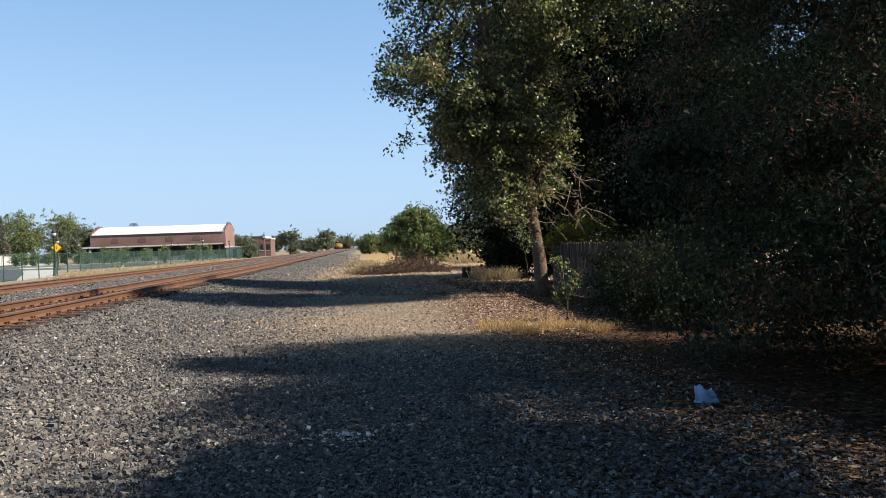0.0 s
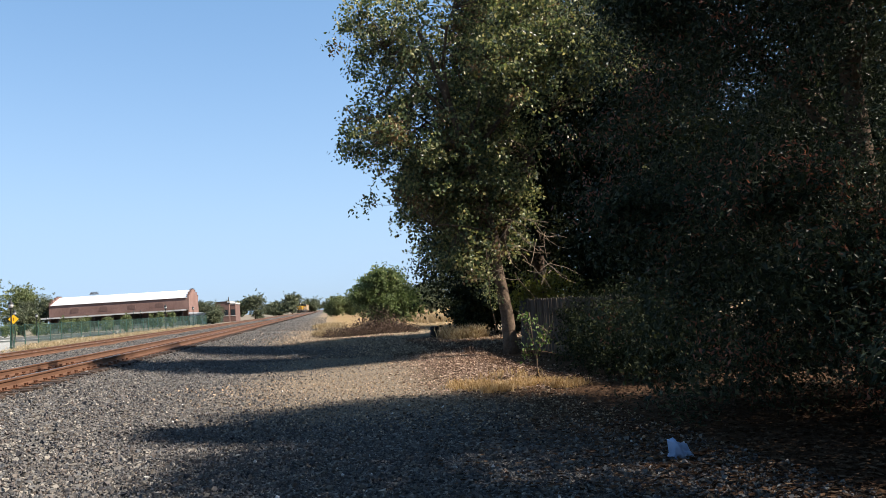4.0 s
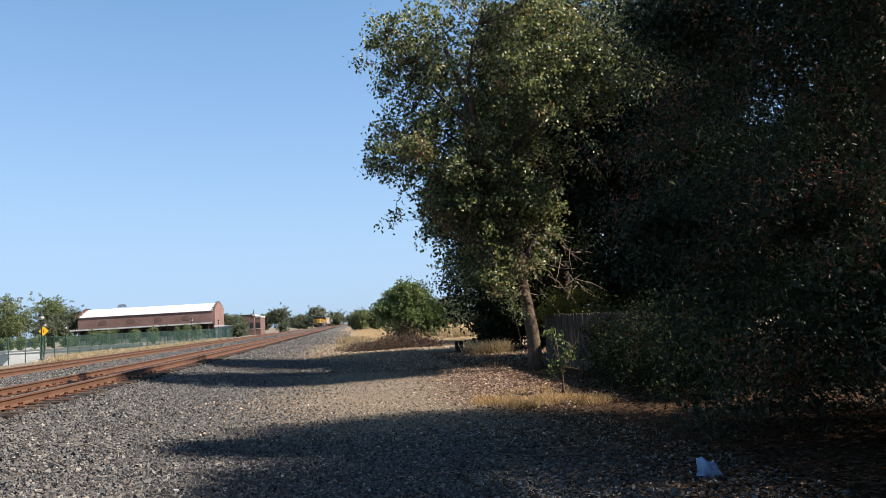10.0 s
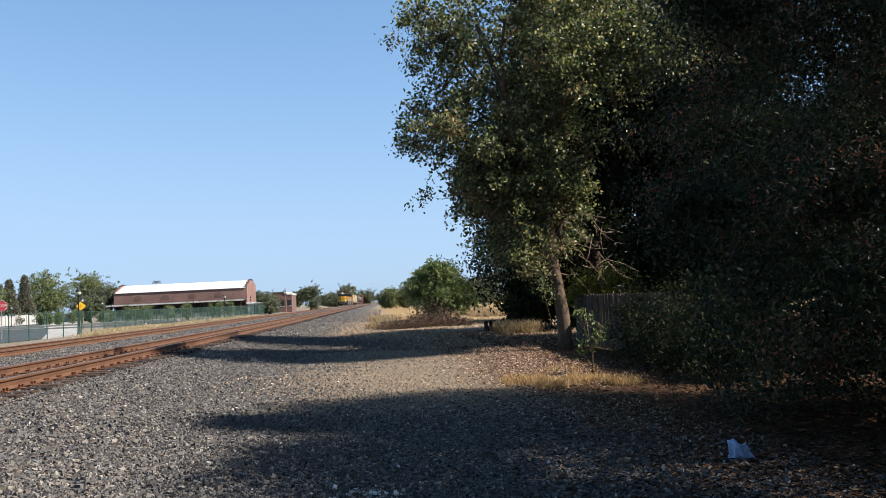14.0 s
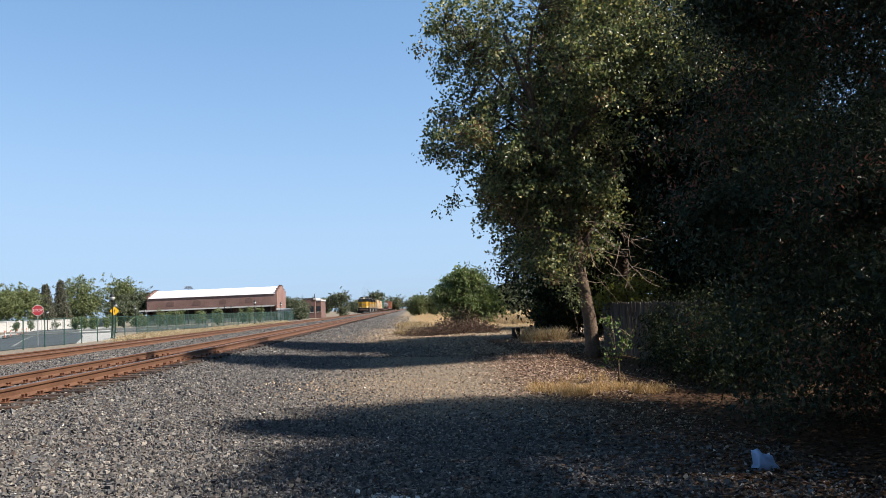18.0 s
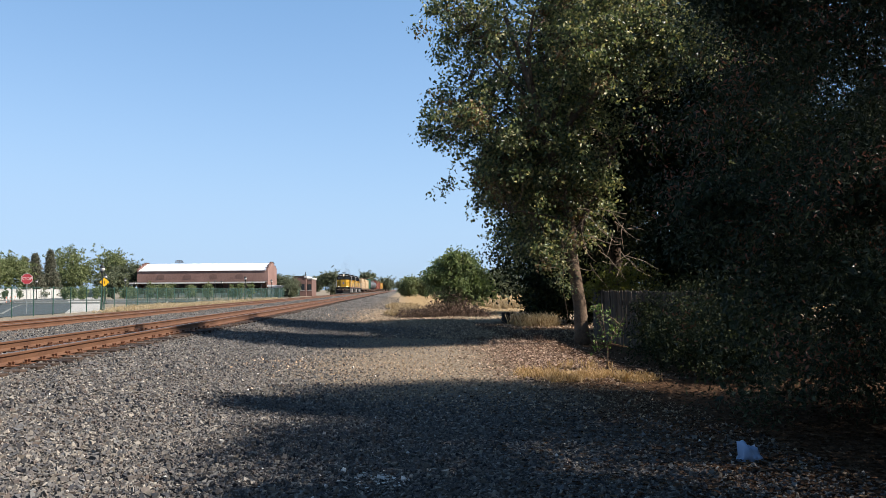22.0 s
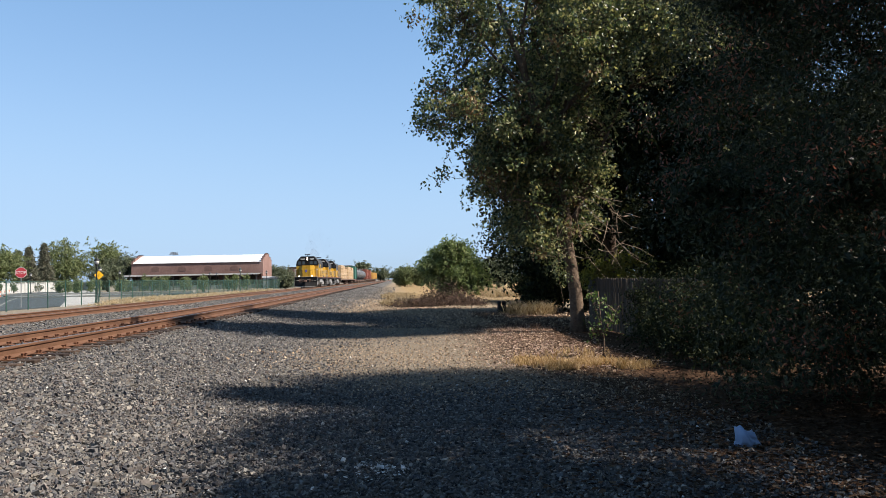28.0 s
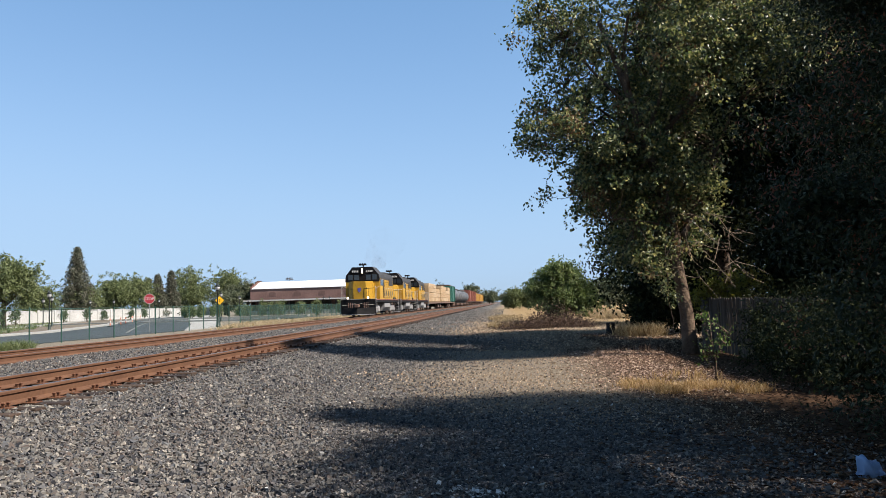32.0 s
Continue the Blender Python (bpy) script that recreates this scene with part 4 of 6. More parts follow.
tree("backing_tree", "shade-darkened leafy tree behind the straw tuft", "tree", (8.2, 34.0, 0),
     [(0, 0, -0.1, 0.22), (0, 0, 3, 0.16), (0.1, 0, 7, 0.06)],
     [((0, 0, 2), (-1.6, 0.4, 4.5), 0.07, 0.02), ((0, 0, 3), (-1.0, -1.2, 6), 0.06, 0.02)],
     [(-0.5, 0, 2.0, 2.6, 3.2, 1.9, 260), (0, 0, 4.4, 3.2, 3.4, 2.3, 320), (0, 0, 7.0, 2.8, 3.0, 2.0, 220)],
     0.2, MAT["leaf_shade_dark"], 26, 0.4, 12, 0.5, 0.35, twigs=0.1, core=9.0, deep=0.9, fill=0.3)
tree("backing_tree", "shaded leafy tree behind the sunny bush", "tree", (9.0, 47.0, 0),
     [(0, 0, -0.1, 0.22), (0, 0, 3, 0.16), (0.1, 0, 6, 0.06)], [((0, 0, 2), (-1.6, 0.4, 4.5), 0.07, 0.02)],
     [(-0.6, 0, 3.0, 3.4, 3.4, 1.9, 200), (0, 0, 5.2, 3.4, 3.4, 2.1, 220)], 0.24, MAT["leaf_shade_dark"], 24, 0.45, 13, 0.5, 0.35, twigs=0.1)
tree("round_bush", "spreading sunlit green bush over dry brush beside the gravel track", "bush", (3.1, 45.5, 0),
     [(0, 0, -0.1, 0.14), (0, 0, 1.2, 0.1), (0.1, 0, 2.6, 0.05)], [((0, 0, 0.8), (-1.2, 0, 2.2), 0.05, 0.02), ((0, 0, 0.8), (1.2, 0.2, 2.2), 0.05, 0.02), ((0, 0, 1), (0, -0.8, 3.0), 0.05, 0.02), ((0, 0, 0.6), (-0.9, -0.6, 1.6), 0.04, 0.015), ((0, 0, 0.6), (1.6, -0.5, 1.4), 0.04, 0.015)],
     [(0.1, 0, 2.0, 1.4, 1.4, 1.0, 190), (-0.6, 0, 2.7, 0.8, 1.0, 0.55, 80), (0.8, 0.1, 2.3, 0.9, 1.1, 0.65, 80), (0.0, 0, 3.15, 0.7, 0.8, 0.45, 60), (0.4, -0.2, 1.2, 1.5, 1.4, 0.55, 70), (1.4, 0.2, 1.6, 0.8, 1.0, 0.6, 50), (-1.2, -0.1, 2.2, 0.5, 0.7, 0.35, 30)],
     0.2, MAT["leaf_sunny"], 24, 0.17, 14, 0.4, 0.75, twigs=0.35, knobs=6, stretch=2.6, core=1.2, deep=0.7, fill=0.2)
tree("green_shrub", "small yellowish green shrub catching sun above the fence", "shrub", (6.4, 22.4, 0),
     [(0, 0, -0.1, 0.05), (0, 0, 1.4, 0.03)], [((0, 0, 0.9), (-0.5, 0, 1.8), 0.02, 0.008), ((0, 0, 0.9), (0.5, 0, 1.9), 0.02, 0.008)],
     [(0, 0, 1.7, 1.0, 0.7, 0.5, 60), (-0.8, 0, 1.5, 0.6, 0.5, 0.4, 25)], 0.11, MAT["leaf_yellow"], 22, 0.13, 15, 0.3, 0.4)

tree("dense_shrub", "low shade-darkened shrub spreading before the wooden fence", "shrub", (5.75, 14.6, 0),
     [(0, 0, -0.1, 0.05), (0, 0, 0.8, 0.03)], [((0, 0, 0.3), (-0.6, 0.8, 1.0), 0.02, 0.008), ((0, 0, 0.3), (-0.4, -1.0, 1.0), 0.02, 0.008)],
     [(-0.1, -0.4, 0.55, 1.15, 2.6, 0.95, 330), (0.1, 2.6, 0.6, 0.6, 1.9, 0.9, 150), (-0.3, -2.2, 0.5, 1.1, 1.0, 0.7, 110)], 0.08, MAT["leaf_shade_dark"], 70, 0.15, 19, 0.4, 0.3, twigs=0, stretch=3.0, core=3.0)

# sapling before the fence
tree("sapling", "thin young sapling with a few pale green leaves", "sapling", (3.62, 14.0, 0),
     [(0, 0, -0.05, 0.018), (0.02, 0, 0.35, 0.014), (-0.03, 0.02, 0.7, 0.011), (-0.06, 0, 1.2, 0.006)],
     [((0.01, 0, 0.3), (0.24, 0, 0.78), 0.008, 0.003), ((0, 0, 0.4), (-0.22, 0.05, 0.9), 0.008, 0.003), ((-0.03, 0, 0.6), (-0.26, 0.02, 1.2), 0.006, 0.003), ((0, 0, 0.5), (0.3, -0.05, 0.95), 0.006, 0.003), ((-0.02, 0, 0.25), (-0.2, -0.1, 0.5), 0.006, 0.003)],
     [(-0.02, 0, 0.72, 0.25, 0.2, 0.4, 34), (-0.14, 0, 1.08, 0.14, 0.12, 0.15, 10), (0.2, 0, 0.8, 0.14, 0.1, 0.14, 9), (-0.15, 0, 0.4, 0.12, 0.1, 0.15, 8)], 0.055, MAT["leaf_bush"], 5, 0.05, 16, 0.2, 0.4)


def far_tree(label, x, y, w, h, seed, mat="leaf_hazed", leaf=0.34, clumps=260, name="broad_tree", low=0.25):
    r = np.random.default_rng(seed)
    bl = []
    for _ in range(6):
        a, q = r.uniform(0, 2 * np.pi), r.uniform(0.1, 0.5)
        bl.append((math.cos(a) * q * w, math.sin(a) * q * w, h * r.uniform(low + 0.2, 0.78), w * r.uniform(0.45, 0.65), w * r.uniform(0.45, 0.65), h * r.uniform(0.17, 0.24), clumps // 6))
    bl.append((0, 0, h * 0.55, w * 0.8, w * 0.8, h * (0.5 - low / 2), clumps // 3))
    z = float(ground_z(x, y))
    tree(name, label, "tree", (x, y, z), [(0, 0, -0.1, h * 0.035), (0, 0, h * 0.35, h * 0.025), (0, 0, h * 0.7, h * 0.012)],
         [((0, 0, h * 0.3), (w * 0.5, 0, h * 0.6), h * 0.015, 0.02), ((0, 0, h * 0.35), (-w * 0.5, 0.2, h * 0.65), h * 0.015, 0.02)],
         bl, leaf * 0.82, MAT[mat], 20, leaf * 0.62, seed, 0.4, 0.45, twigs=0, stretch=1.5, core=2.0, deep=0.8, fill=leaf * 1.3)


far_tree("large leafy street tree beyond the road", -47.6, 72, 4.4, 7.5, 21, "leaf_street", 0.26, 520, low=0.1)
far_tree("large leafy street tree beyond the road", -54.5, 76, 4.2, 7.7, 22, "leaf_street", 0.26, 520, low=0.1)
far_tree("broad green tree behind the white wall", -84.2, 164.7, 5.6, 9.9, 23, "leaf_street", 0.4, 420, low=0.1)
far_tree("broad green tree behind the white wall", -83.2, 171.6, 5.7, 10.3, 24, "leaf_street", 0.4, 420, low=0.1)
far_tree("broad green tree behind the white wall", -85, 152.3, 5.1, 8.9, 25, "leaf_street", 0.38, 420, low=0.1)
far_tree("broad green tree behind the white wall", -86, 140, 5.0, 8.6, 26, "leaf_street", 0.34, 420, low=0.1)
far_tree("tall rounded green tree behind the road", -82.5, 202.5, 7.8, 13.6, 27, "leaf_street", 0.46, 380, low=0.08)
far_tree("tall rounded green tree behind the road", -75.0, 207, 7.2, 12.8, 28, "leaf_street", 0.46, 380, low=0.08)
far_tree("low green tree beside the depot", -52.5, 147, 2.6, 5.0, 29)
far_tree("dark tree at the depot's end", -60.5, 182, 4.0, 9.0, 30)
far_tree("dark tree at the depot's end", -66, 184, 4.0, 7.4, 31)
far_tree("round dark bush at the trackside", -21.0, 150, 1.6, 2.9, 32, "leaf_hazed", 0.3, 120, "round_bush", 0.0)
far_tree("leafy tree before the low brick building", -23.9, 171, 2.5, 4.5, 43, "leaf_hazed", 0.28, 300, low=0.0)
far_tree("shaded low shrub at the yard's edge", 7.4, 43, 1.5, 1.9, 45, "leaf_shade_dark", 0.2, 150, "low_shrub", 0.0)
far_tree("shaded low shrub at the yard's edge", 6.6, 37, 1.0, 1.2, 46, "leaf_shade_dark", 0.16, 120, "low_shrub", 0.0)
far_tree("leafy tree behind the low brick building", -29.5, 196, 3.4, 5.6, 33)
far_tree("leafy tree behind the low brick building", -25, 200, 3.4, 5.4, 34)
far_tree("big rounded green bush beside the track", -17.9, 198, 3.6, 6.2, 35, "leaf_hazed", 0.34, 260, "round_bush", 0.0)
far_tree("hazy green tree far down the line", -15.0, 330, 5.5, 8.6, 36, "leaf_hazed", 0.7, 180, low=0.0)
far_tree("hazy green tree far down the line", -21.5, 345, 5.5, 6.4, 37, "leaf_hazed", 0.7, 180, low=0.0)
far_tree("hazy green tree far down the line", -9.5, 430, 6.5, 7.6, 38, "leaf_hazed", 0.8, 180, low=0.0)
far_tree("leafy tree beside the line", 1.2, 150, 2.4, 4.0, 39, "leaf_street", 0.28, 360, low=0.0)
far_tree("leafy tree beside the line", 4.2, 152, 2.6, 4.2, 40, "leaf_street", 0.28, 360, low=0.0)
far_tree("leafy tree beside the line", 7.0, 125, 3.6, 4.2, 41, "leaf_street", 0.28, 360, low=0.0)
far_tree("leafy tree beside the line", 14.0, 110, 5, 5, 42, "leaf_hazed", 0.4, 160, low=0.0)
for k, (x, y, h) in enumerate(((-45, 620, 9), (-28, 640, 10), (-60, 560, 11), (-90, 520, 11), (-3, 760, 9), (8, 600, 9), (20, 420, 9), (34, 380, 10), (-120, 420, 11), (-165, 380, 11), (-210, 340, 11))):
    far_tree("distant hazy tree on the horizon", x, y, 9, h, 60 + k, "leaf_hazed", 1.1, 140, low=0.0)


def conifer(x, y, h, w, seed):
    r = np.random.default_rng(seed)
    t = thing("conifer", "tall tapering conifer standing above the other trees", "tree", pose(x, y, 0.1))
    part("trunk", Mesh().tube([(0, 0, 0), (0, 0, h)], [h * 0.025, 0.03], 8), MAT["bark"], t)
    hubs = []
    for k in range(26):
        z = h * (0.12 + 0.86 * k / 25)
        rad = 0.85 * w * (1 - z / h) ** 0.9 * r.uniform(0.75, 1.15) + 0.1
        for j in range(15):
            a = r.uniform(0, 2 * np.pi)
            for q in (0.3, 0.55, 0.8, 1.0):
                hubs.append((math.cos(a) * rad * q, math.sin(a) * rad * q, z - q * rad * 0.25 + r.normal(0, 0.1)))
    p = np.repeat(np.array(hubs), 9, axis=0)
    p = p + r.normal(0, 0.22, p.shape)
    v, f = leaves(p, 0.42, r, 0.3, 2.4)
    part("crown", array_mesh("crown", v, f, MAT["leaf_conifer"]), None, t)


conifer(-84.5, 150.6, 14.4, 5.6, 51)
conifer(-81.8, 181, 9.8, 3.4, 52)
conifer(-82.4, 190, 11.0, 3.6, 53)
conifer(-82, 176.5, 8.8, 1.1, 54)


def dead_brush():
    r = np.random.default_rng(77)
    t = thing("dead_brush", "tangle of dry reddish brush below the bush", "brush", pose(0, 0, 0))
    m = Mesh()
    for _ in range(900):
        x, y = r.uniform(-0.5, 4.6), r.uniform(41.3, 45.5)
        tall = 0.2 + 0.75 * math.exp(-((x - 2.4) / 1.3) ** 2) + 0.45 * max(0, noise.noise((x * 1.1, y * 0.9, 3.0)))
        p = np.array((x, y, 0.0))
        limb(m, p, p + np.array((r.normal(0, 0.5), r.normal(0, 0.4), r.uniform(0.2, 1.0) * tall)), 0.014, 0.005, r, 0.25, 3, 4)
    tagged(part("brush_tangle", m, MAT["dead"], t), kind="stuff")
    qx = r.uniform(-0.2, 4.4, 5200)
    q = np.stack([qx, r.uniform(41.3, 45.8, 5200), np.abs(r.normal(0, 1, 5200)) * (0.12 + 0.5 * np.exp(-((qx - 2.6) / 1.2) ** 2)) + 0.03], 1)
    v, f = leaves(q, 0.10, r, 0.2, 1.7)
    tagged(part("dry_foliage", array_mesh("dry_foliage", v, f, MAT["dead"]), None, t), kind="stuff")
    return t


dead_brush()


# ---------------------------------------------------------------- buildings
MAT["brick"] = worn("old_red_brick", (0.12, 0.069, 0.057), (0.21, 0.128, 0.108), 0.35, 3, 0.9)
MAT["roof"] = worn("white_metal_roof", (0.488, 0.488, 0.488), (0.577, 0.577, 0.577), 0.3, 8, 0.6)
MAT["white"] = worn("white_paint", (0.326, 0.32, 0.308), (0.402, 0.397, 0.385), 0.5, 12, 0.7)
MAT["dark"] = worn("dark_timber", (0.03, 0.025, 0.022), (0.06, 0.05, 0.045), 1, 20, 0.9)
MAT["recess"] = worn("bricked_recess", (0.092, 0.053, 0.045), (0.14, 0.085, 0.072), 1, 8, 0.9)
MAT["glass"] = node_mat("dark_glass", 0.08, 0, 0.6)[0]
MAT["glass"].node_tree.nodes["Principled BSDF"].inputs["Base Color"].default_value = (0.02, 0.025, 0.03, 1)


def depot():
    d = thing("brick_depot", "long brick freight depot with white metal roof and stepped gables", "building", pose(0, 0, 0.1))
    x0, x1, y0, y1, eave, ridge = -57.2, -29.8, 175.0, 187.0, 5.85, 7.4
    w = Mesh().box(x0, x1, y0, y0 + 0.35, 3.2, eave, 0.02)
    w.box(x0, x1, y0 + 2.0, y0 + 2.3, 0, 3.2)
    w.box(x0, x1, y1 - 0.35, y1, 0, eave)
    part("long_wall", w, MAT["brick"], d)
    ym = (y0 + y1) / 2
    for gx, t in ((x0, -0.35), (x1, 0.35)):
        steps_out = [(y0, 0), (y1, 0), (y1, eave + 0.5), (y1 - 1.4, eave + 0.5), (y1 - 1.4, eave + 1.1), (y1 - 3.4, eave + 1.1), (y1 - 3.4, eave + 1.6), (ym + 1.2, eave + 1.6), (ym + 1.2, eave + 1.85), (ym - 1.2, eave + 1.85), (ym - 1.2, eave + 1.6), (y0 + 3.4, eave + 1.6), (y0 + 3.4, eave + 1.1), (y0 + 1.4, eave + 1.1), (y0 + 1.4, eave + 0.5), (y0, eave + 0.5)]
        g = part("gable_wall", Mesh().prism(steps_out, gx, gx + t, "x"), MAT["brick"], d, "stepped brick gable")
        cp = Mesh()
        for a, b, z in ((y0, y0 + 1.4, 0.5), (y0 + 1.4, y0 + 3.4, 1.1), (y0 + 3.4, ym - 1.2, 1.6), (ym - 1.2, ym + 1.2, 1.85)):
            for p, q in ((a, b), (y0 + y1 - b, y0 + y1 - a)):
                cp.box(min(gx, gx + t) - 0.08, max(gx, gx + t) + 0.08, p, q, eave + z, eave + z + 0.12, 0.02)
        part("coping", cp, MAT["recess"], g)
    rf = Mesh().prism([(y0 - 0.15, eave - 0.1), (ym, ridge), (y1 + 0.15, eave - 0.1), (y1 + 0.15, eave), (ym, ridge + 0.14), (y0 - 0.15, eave)], x0 + 0.02, x1 - 0.02, "x")
    r = part("roof", rf, MAT["roof"], d, "white sheet metal roof")
    sm = Mesh()
    for k in range(46):
        x = x0 + 0.6 + k * 0.585
        sm.prism([(y0 - 0.15, eave), (ym, ridge + 0.14), (ym, ridge + 0.19), (y0 - 0.15, eave + 0.05)], x, x + 0.05, "x")
    part("seams", sm, MAT["roof"], r)
    part("canopy", Mesh().prism([(y0 - 3.2, 3.05), (y0, 3.25), (y0, 3.4), (y0 - 3.2, 3.2)], x0 - 2.0, x1 + 0.2, "x"), MAT["dark"], d)
    part("canopy_edge", Mesh().box(x0 - 2.05, x1 + 0.25, y0 - 3.3, y0 - 3.2, 3.0, 3.27, 0.01), MAT["white"], d, "white canopy fascia")
    for k in range(9):
        x = x0 - 1.2 + k * 3.5
        part("post", Mesh().box(x - 0.12, x + 0.12, y0 - 3.0, y0 - 2.8, 0, 3.1, 0.02), MAT["dark"], d)
    for k, x in enumerate((-52.5, -46.8, -41.2, -35.6)):
        out = [(x - 0.8, 4.0), (x + 0.8, 4.0), (x + 0.8, 4.7)] + [(x + 0.8 * math.cos(a), 4.7 + 0.35 * math.sin(a)) for a in np.linspace(0.2, math.pi - 0.2, 7)] + [(x - 0.8, 4.7)]
        part("blind_arch", Mesh().prism(out, y0 - 0.03, y0 + 0.05, "y"), MAT["recess"], d)
    for k in range(6):
        x = -54.5 + k * 4.2
        part("dock_door", Mesh().box(x, x + 2.4, y0 + 1.92, y0 + 2.0, 0.9, 3.0, 0.02), MAT["dark"], d)
    part("dock", Mesh().box(x0 - 1.5, x1, y0 - 2.6, y0 + 2.0, 0, 0.9, 0.03), MAT["concrete"], d)
    part("gable_base", Mesh().box(x1 + 0.35, x1 + 0.42, y0 + 0.2, y1, 0.0, 2.6), MAT["white"], d, "white painted lower gable")
    for yy in (y0 + 3.0, y0 + 8.0):
        part("gable_door", Mesh().box(x1 + 0.42, x1 + 0.47, yy, yy + 1.4, 0.0, 2.2, 0.01), MAT["dark"], d)
    an = Mesh().tube([(-50.2, ym, ridge), (-50.2, ym, ridge + 1.0)], 0.06, 6)
    for k in range(5):
        an.tube([(-51.2 + 0.1 * k, ym, ridge + 0.45 + 0.12 * k), (-49.2 - 0.1 * k, ym, ridge + 0.45 + 0.12 * k)], 0.04, 5)
        an.tube([(-51.0 + 0.4 * k, ym, ridge + 0.35), (-51.0 + 0.4 * k, ym, ridge + 1.05)], 0.035, 5)
    part("aerial", an, MAT["dark"], d)
    return d


depot()


def low_building():
    d = thing("brick_building", "low flat-roofed red brick building with white trim", "building", pose(0, 0, 0.1))
    part("wall", Mesh().box(-24.8, -21.8, 180, 190, 0, 4.4, 0.03), MAT["recess"], d)
    part("wing", Mesh().box(-21.8, -20.6, 181, 190, 0, 3.8, 0.03), MAT["recess"], d)
    part("trim", Mesh().box(-24.9, -21.7, 179.9, 190.1, 4.4, 4.55, 0.02), MAT["dark"], d)
    part("trim", Mesh().box(-21.7, -20.5, 180.9, 190.1, 3.8, 4.15, 0.02), MAT["white"], d, "white parapet trim")
    part("trim", Mesh().box(-22.2, -21.6, 179.85, 190.1, 4.15, 4.5, 0.02), MAT["white"], d, "white parapet trim")
    for x in (-24.0, -22.6, -21.2):
        wdw = part("window", Mesh().box(x - 0.45, x + 0.45, 179.95 if x < -21.8 else 180.95, 181.1, 1.4, 2.7, 0.01), MAT["glass"], d)
        part("window_frame", Mesh().box(x - 0.55, x + 0.55, 179.93 if x < -21.8 else 180.93, 180.99, 1.28, 1.4, 0.01), MAT["white"], wdw)
    part("flue", Mesh().tube([(-22.5, 185, 4.5), (-22.5, 185, 5.6)], 0.08, 8), MAT["dark"], d)
    a = thing("white_shed", "low white shed at the depot's gable", "shed", pose(0, 0, 0.1))
    part("wall", Mesh().box(-28.9, -25.4, 172, 176, 0, 2.2, 0.03), MAT["white"], a)
    part("roof", Mesh().prism([(-29.1, 2.2), (-25.2, 2.2), (-25.2, 2.3), (-29.1, 2.6)], 171.8, 176.2, "y"), MAT["roof"], a)
    part("door", Mesh().box(-27.6, -26.6, 171.96, 172.0, 0, 1.9, 0.01), MAT["dark"], a)


low_building()

# ---------------------------------------------------------------- fences, lamps, signs
MAT["green_steel"] = worn("dark_green_steel", (0.015, 0.045, 0.035), (0.03, 0.075, 0.058), 2, 40, 0.5, 0.2)
MAT["black_steel"] = worn("black_painted_steel", (0.008, 0.010, 0.010), (0.02, 0.024, 0.022), 2, 40, 0.45, 0.2)


def mesh_fabric(name, col, cover):
    """Woven wire or netting far finer than it can be drawn: partly open."""
    m, n, l, b = node_mat(name, 0.7, 0, 0.2)
    b.inputs["Base Color"].default_value = (*col, 1)
    tr = n.new("ShaderNodeBsdfTransparent")
    mx = n.new("ShaderNodeMixShader")
    nz = noise_tex(n, l, 0.8, 3)
    r = ramp(n, [(0.3, (cover * 0.8,) * 3), (0.7, (min(1, cover * 1.2),) * 3)])
    l.new(nz.outputs["Fac"], r.inputs["Fac"])
    l.new(r.outputs["Color"], mx.inputs["Fac"])
    l.new(tr.outputs["BSDF"], mx.inputs[1])
    l.new(b.outputs["BSDF"], mx.inputs[2])
    l.new(mx.outputs["Shader"], n["Material Output"].inputs["Surface"])
    return m


MAT["chain"] = mesh_fabric("green_chain_link", (0.05, 0.12, 0.09), 0.045)
MAT["screen"] = mesh_fabric("green_wind_screen", (0.024, 0.05, 0.04), 0.30)


def chain_fence():
    f = thing("chain_link_fence", "green chain-link fence on slim posts along the railway", "fence", pose(0, 0, 0.1))
    pm = Mesh().tube([(0, 0, -0.1), (0, 0, 1.72)], 0.035, 8)
    pm.lathe([(0.045, 1.70), (0.045, 1.74), (0.0, 1.78)], seg=8)
    me = pm.data("post", MAT["green_steel"])
    ys = [35.3 + 2.65 * k for k in range(-9, 52)]
    for y in ys:
        part("post", me, None, f, at=pose(-22, y, 0))
    for a, b in zip(ys[:-1], ys[1:]):
        part("mesh_panel", Mesh().box(-22.004, -21.996, a + 0.04, b - 0.04, 0.05, 1.68), MAT["screen"] if a > 64 else MAT["chain"], f)
    part("top_wire", Mesh().tube([(-22, ys[0], 1.69), (-22, ys[-1], 1.69)], 0.012, 6), MAT["green_steel"], f)


chain_fence()


def street_lamp():
    s = thing("street_lamp", "black post lamp with fluted base and white acorn lantern", "street lamp", group="post lamps")
    part("base", Mesh().lathe([(0.17, 0), (0.17, 0.12), (0.13, 0.16), (0.12, 0.45), (0.08, 0.55), (0.075, 0.62)], seg=14), MAT["black_steel"], s, smooth=True)
    part("pole", Mesh().lathe([(0.06, 0.6), (0.045, 2.4), (0.04, 2.75), (0.07, 2.8), (0.07, 2.86)], seg=12), MAT["black_steel"], s, smooth=True)
    part("collar", Mesh().lathe([(0.07, 2.86), (0.14, 2.95), (0.15, 3.0)], seg=14), MAT["black_steel"], s, smooth=True)
    part("lantern", Mesh().lathe([(0.12, 3.0), (0.18, 3.14), (0.17, 3.26)], seg=14), MAT["white"], s, "frosted white lantern glass", smooth=True)
    part("cap", Mesh().lathe([(0.21, 3.26), (0.20, 3.31), (0.13, 3.42), (0.06, 3.47), (0.045, 3.56), (0.0, 3.64)], seg=14), MAT["black_steel"], s, smooth=True)
    return s


lamp0 = street_lamp()
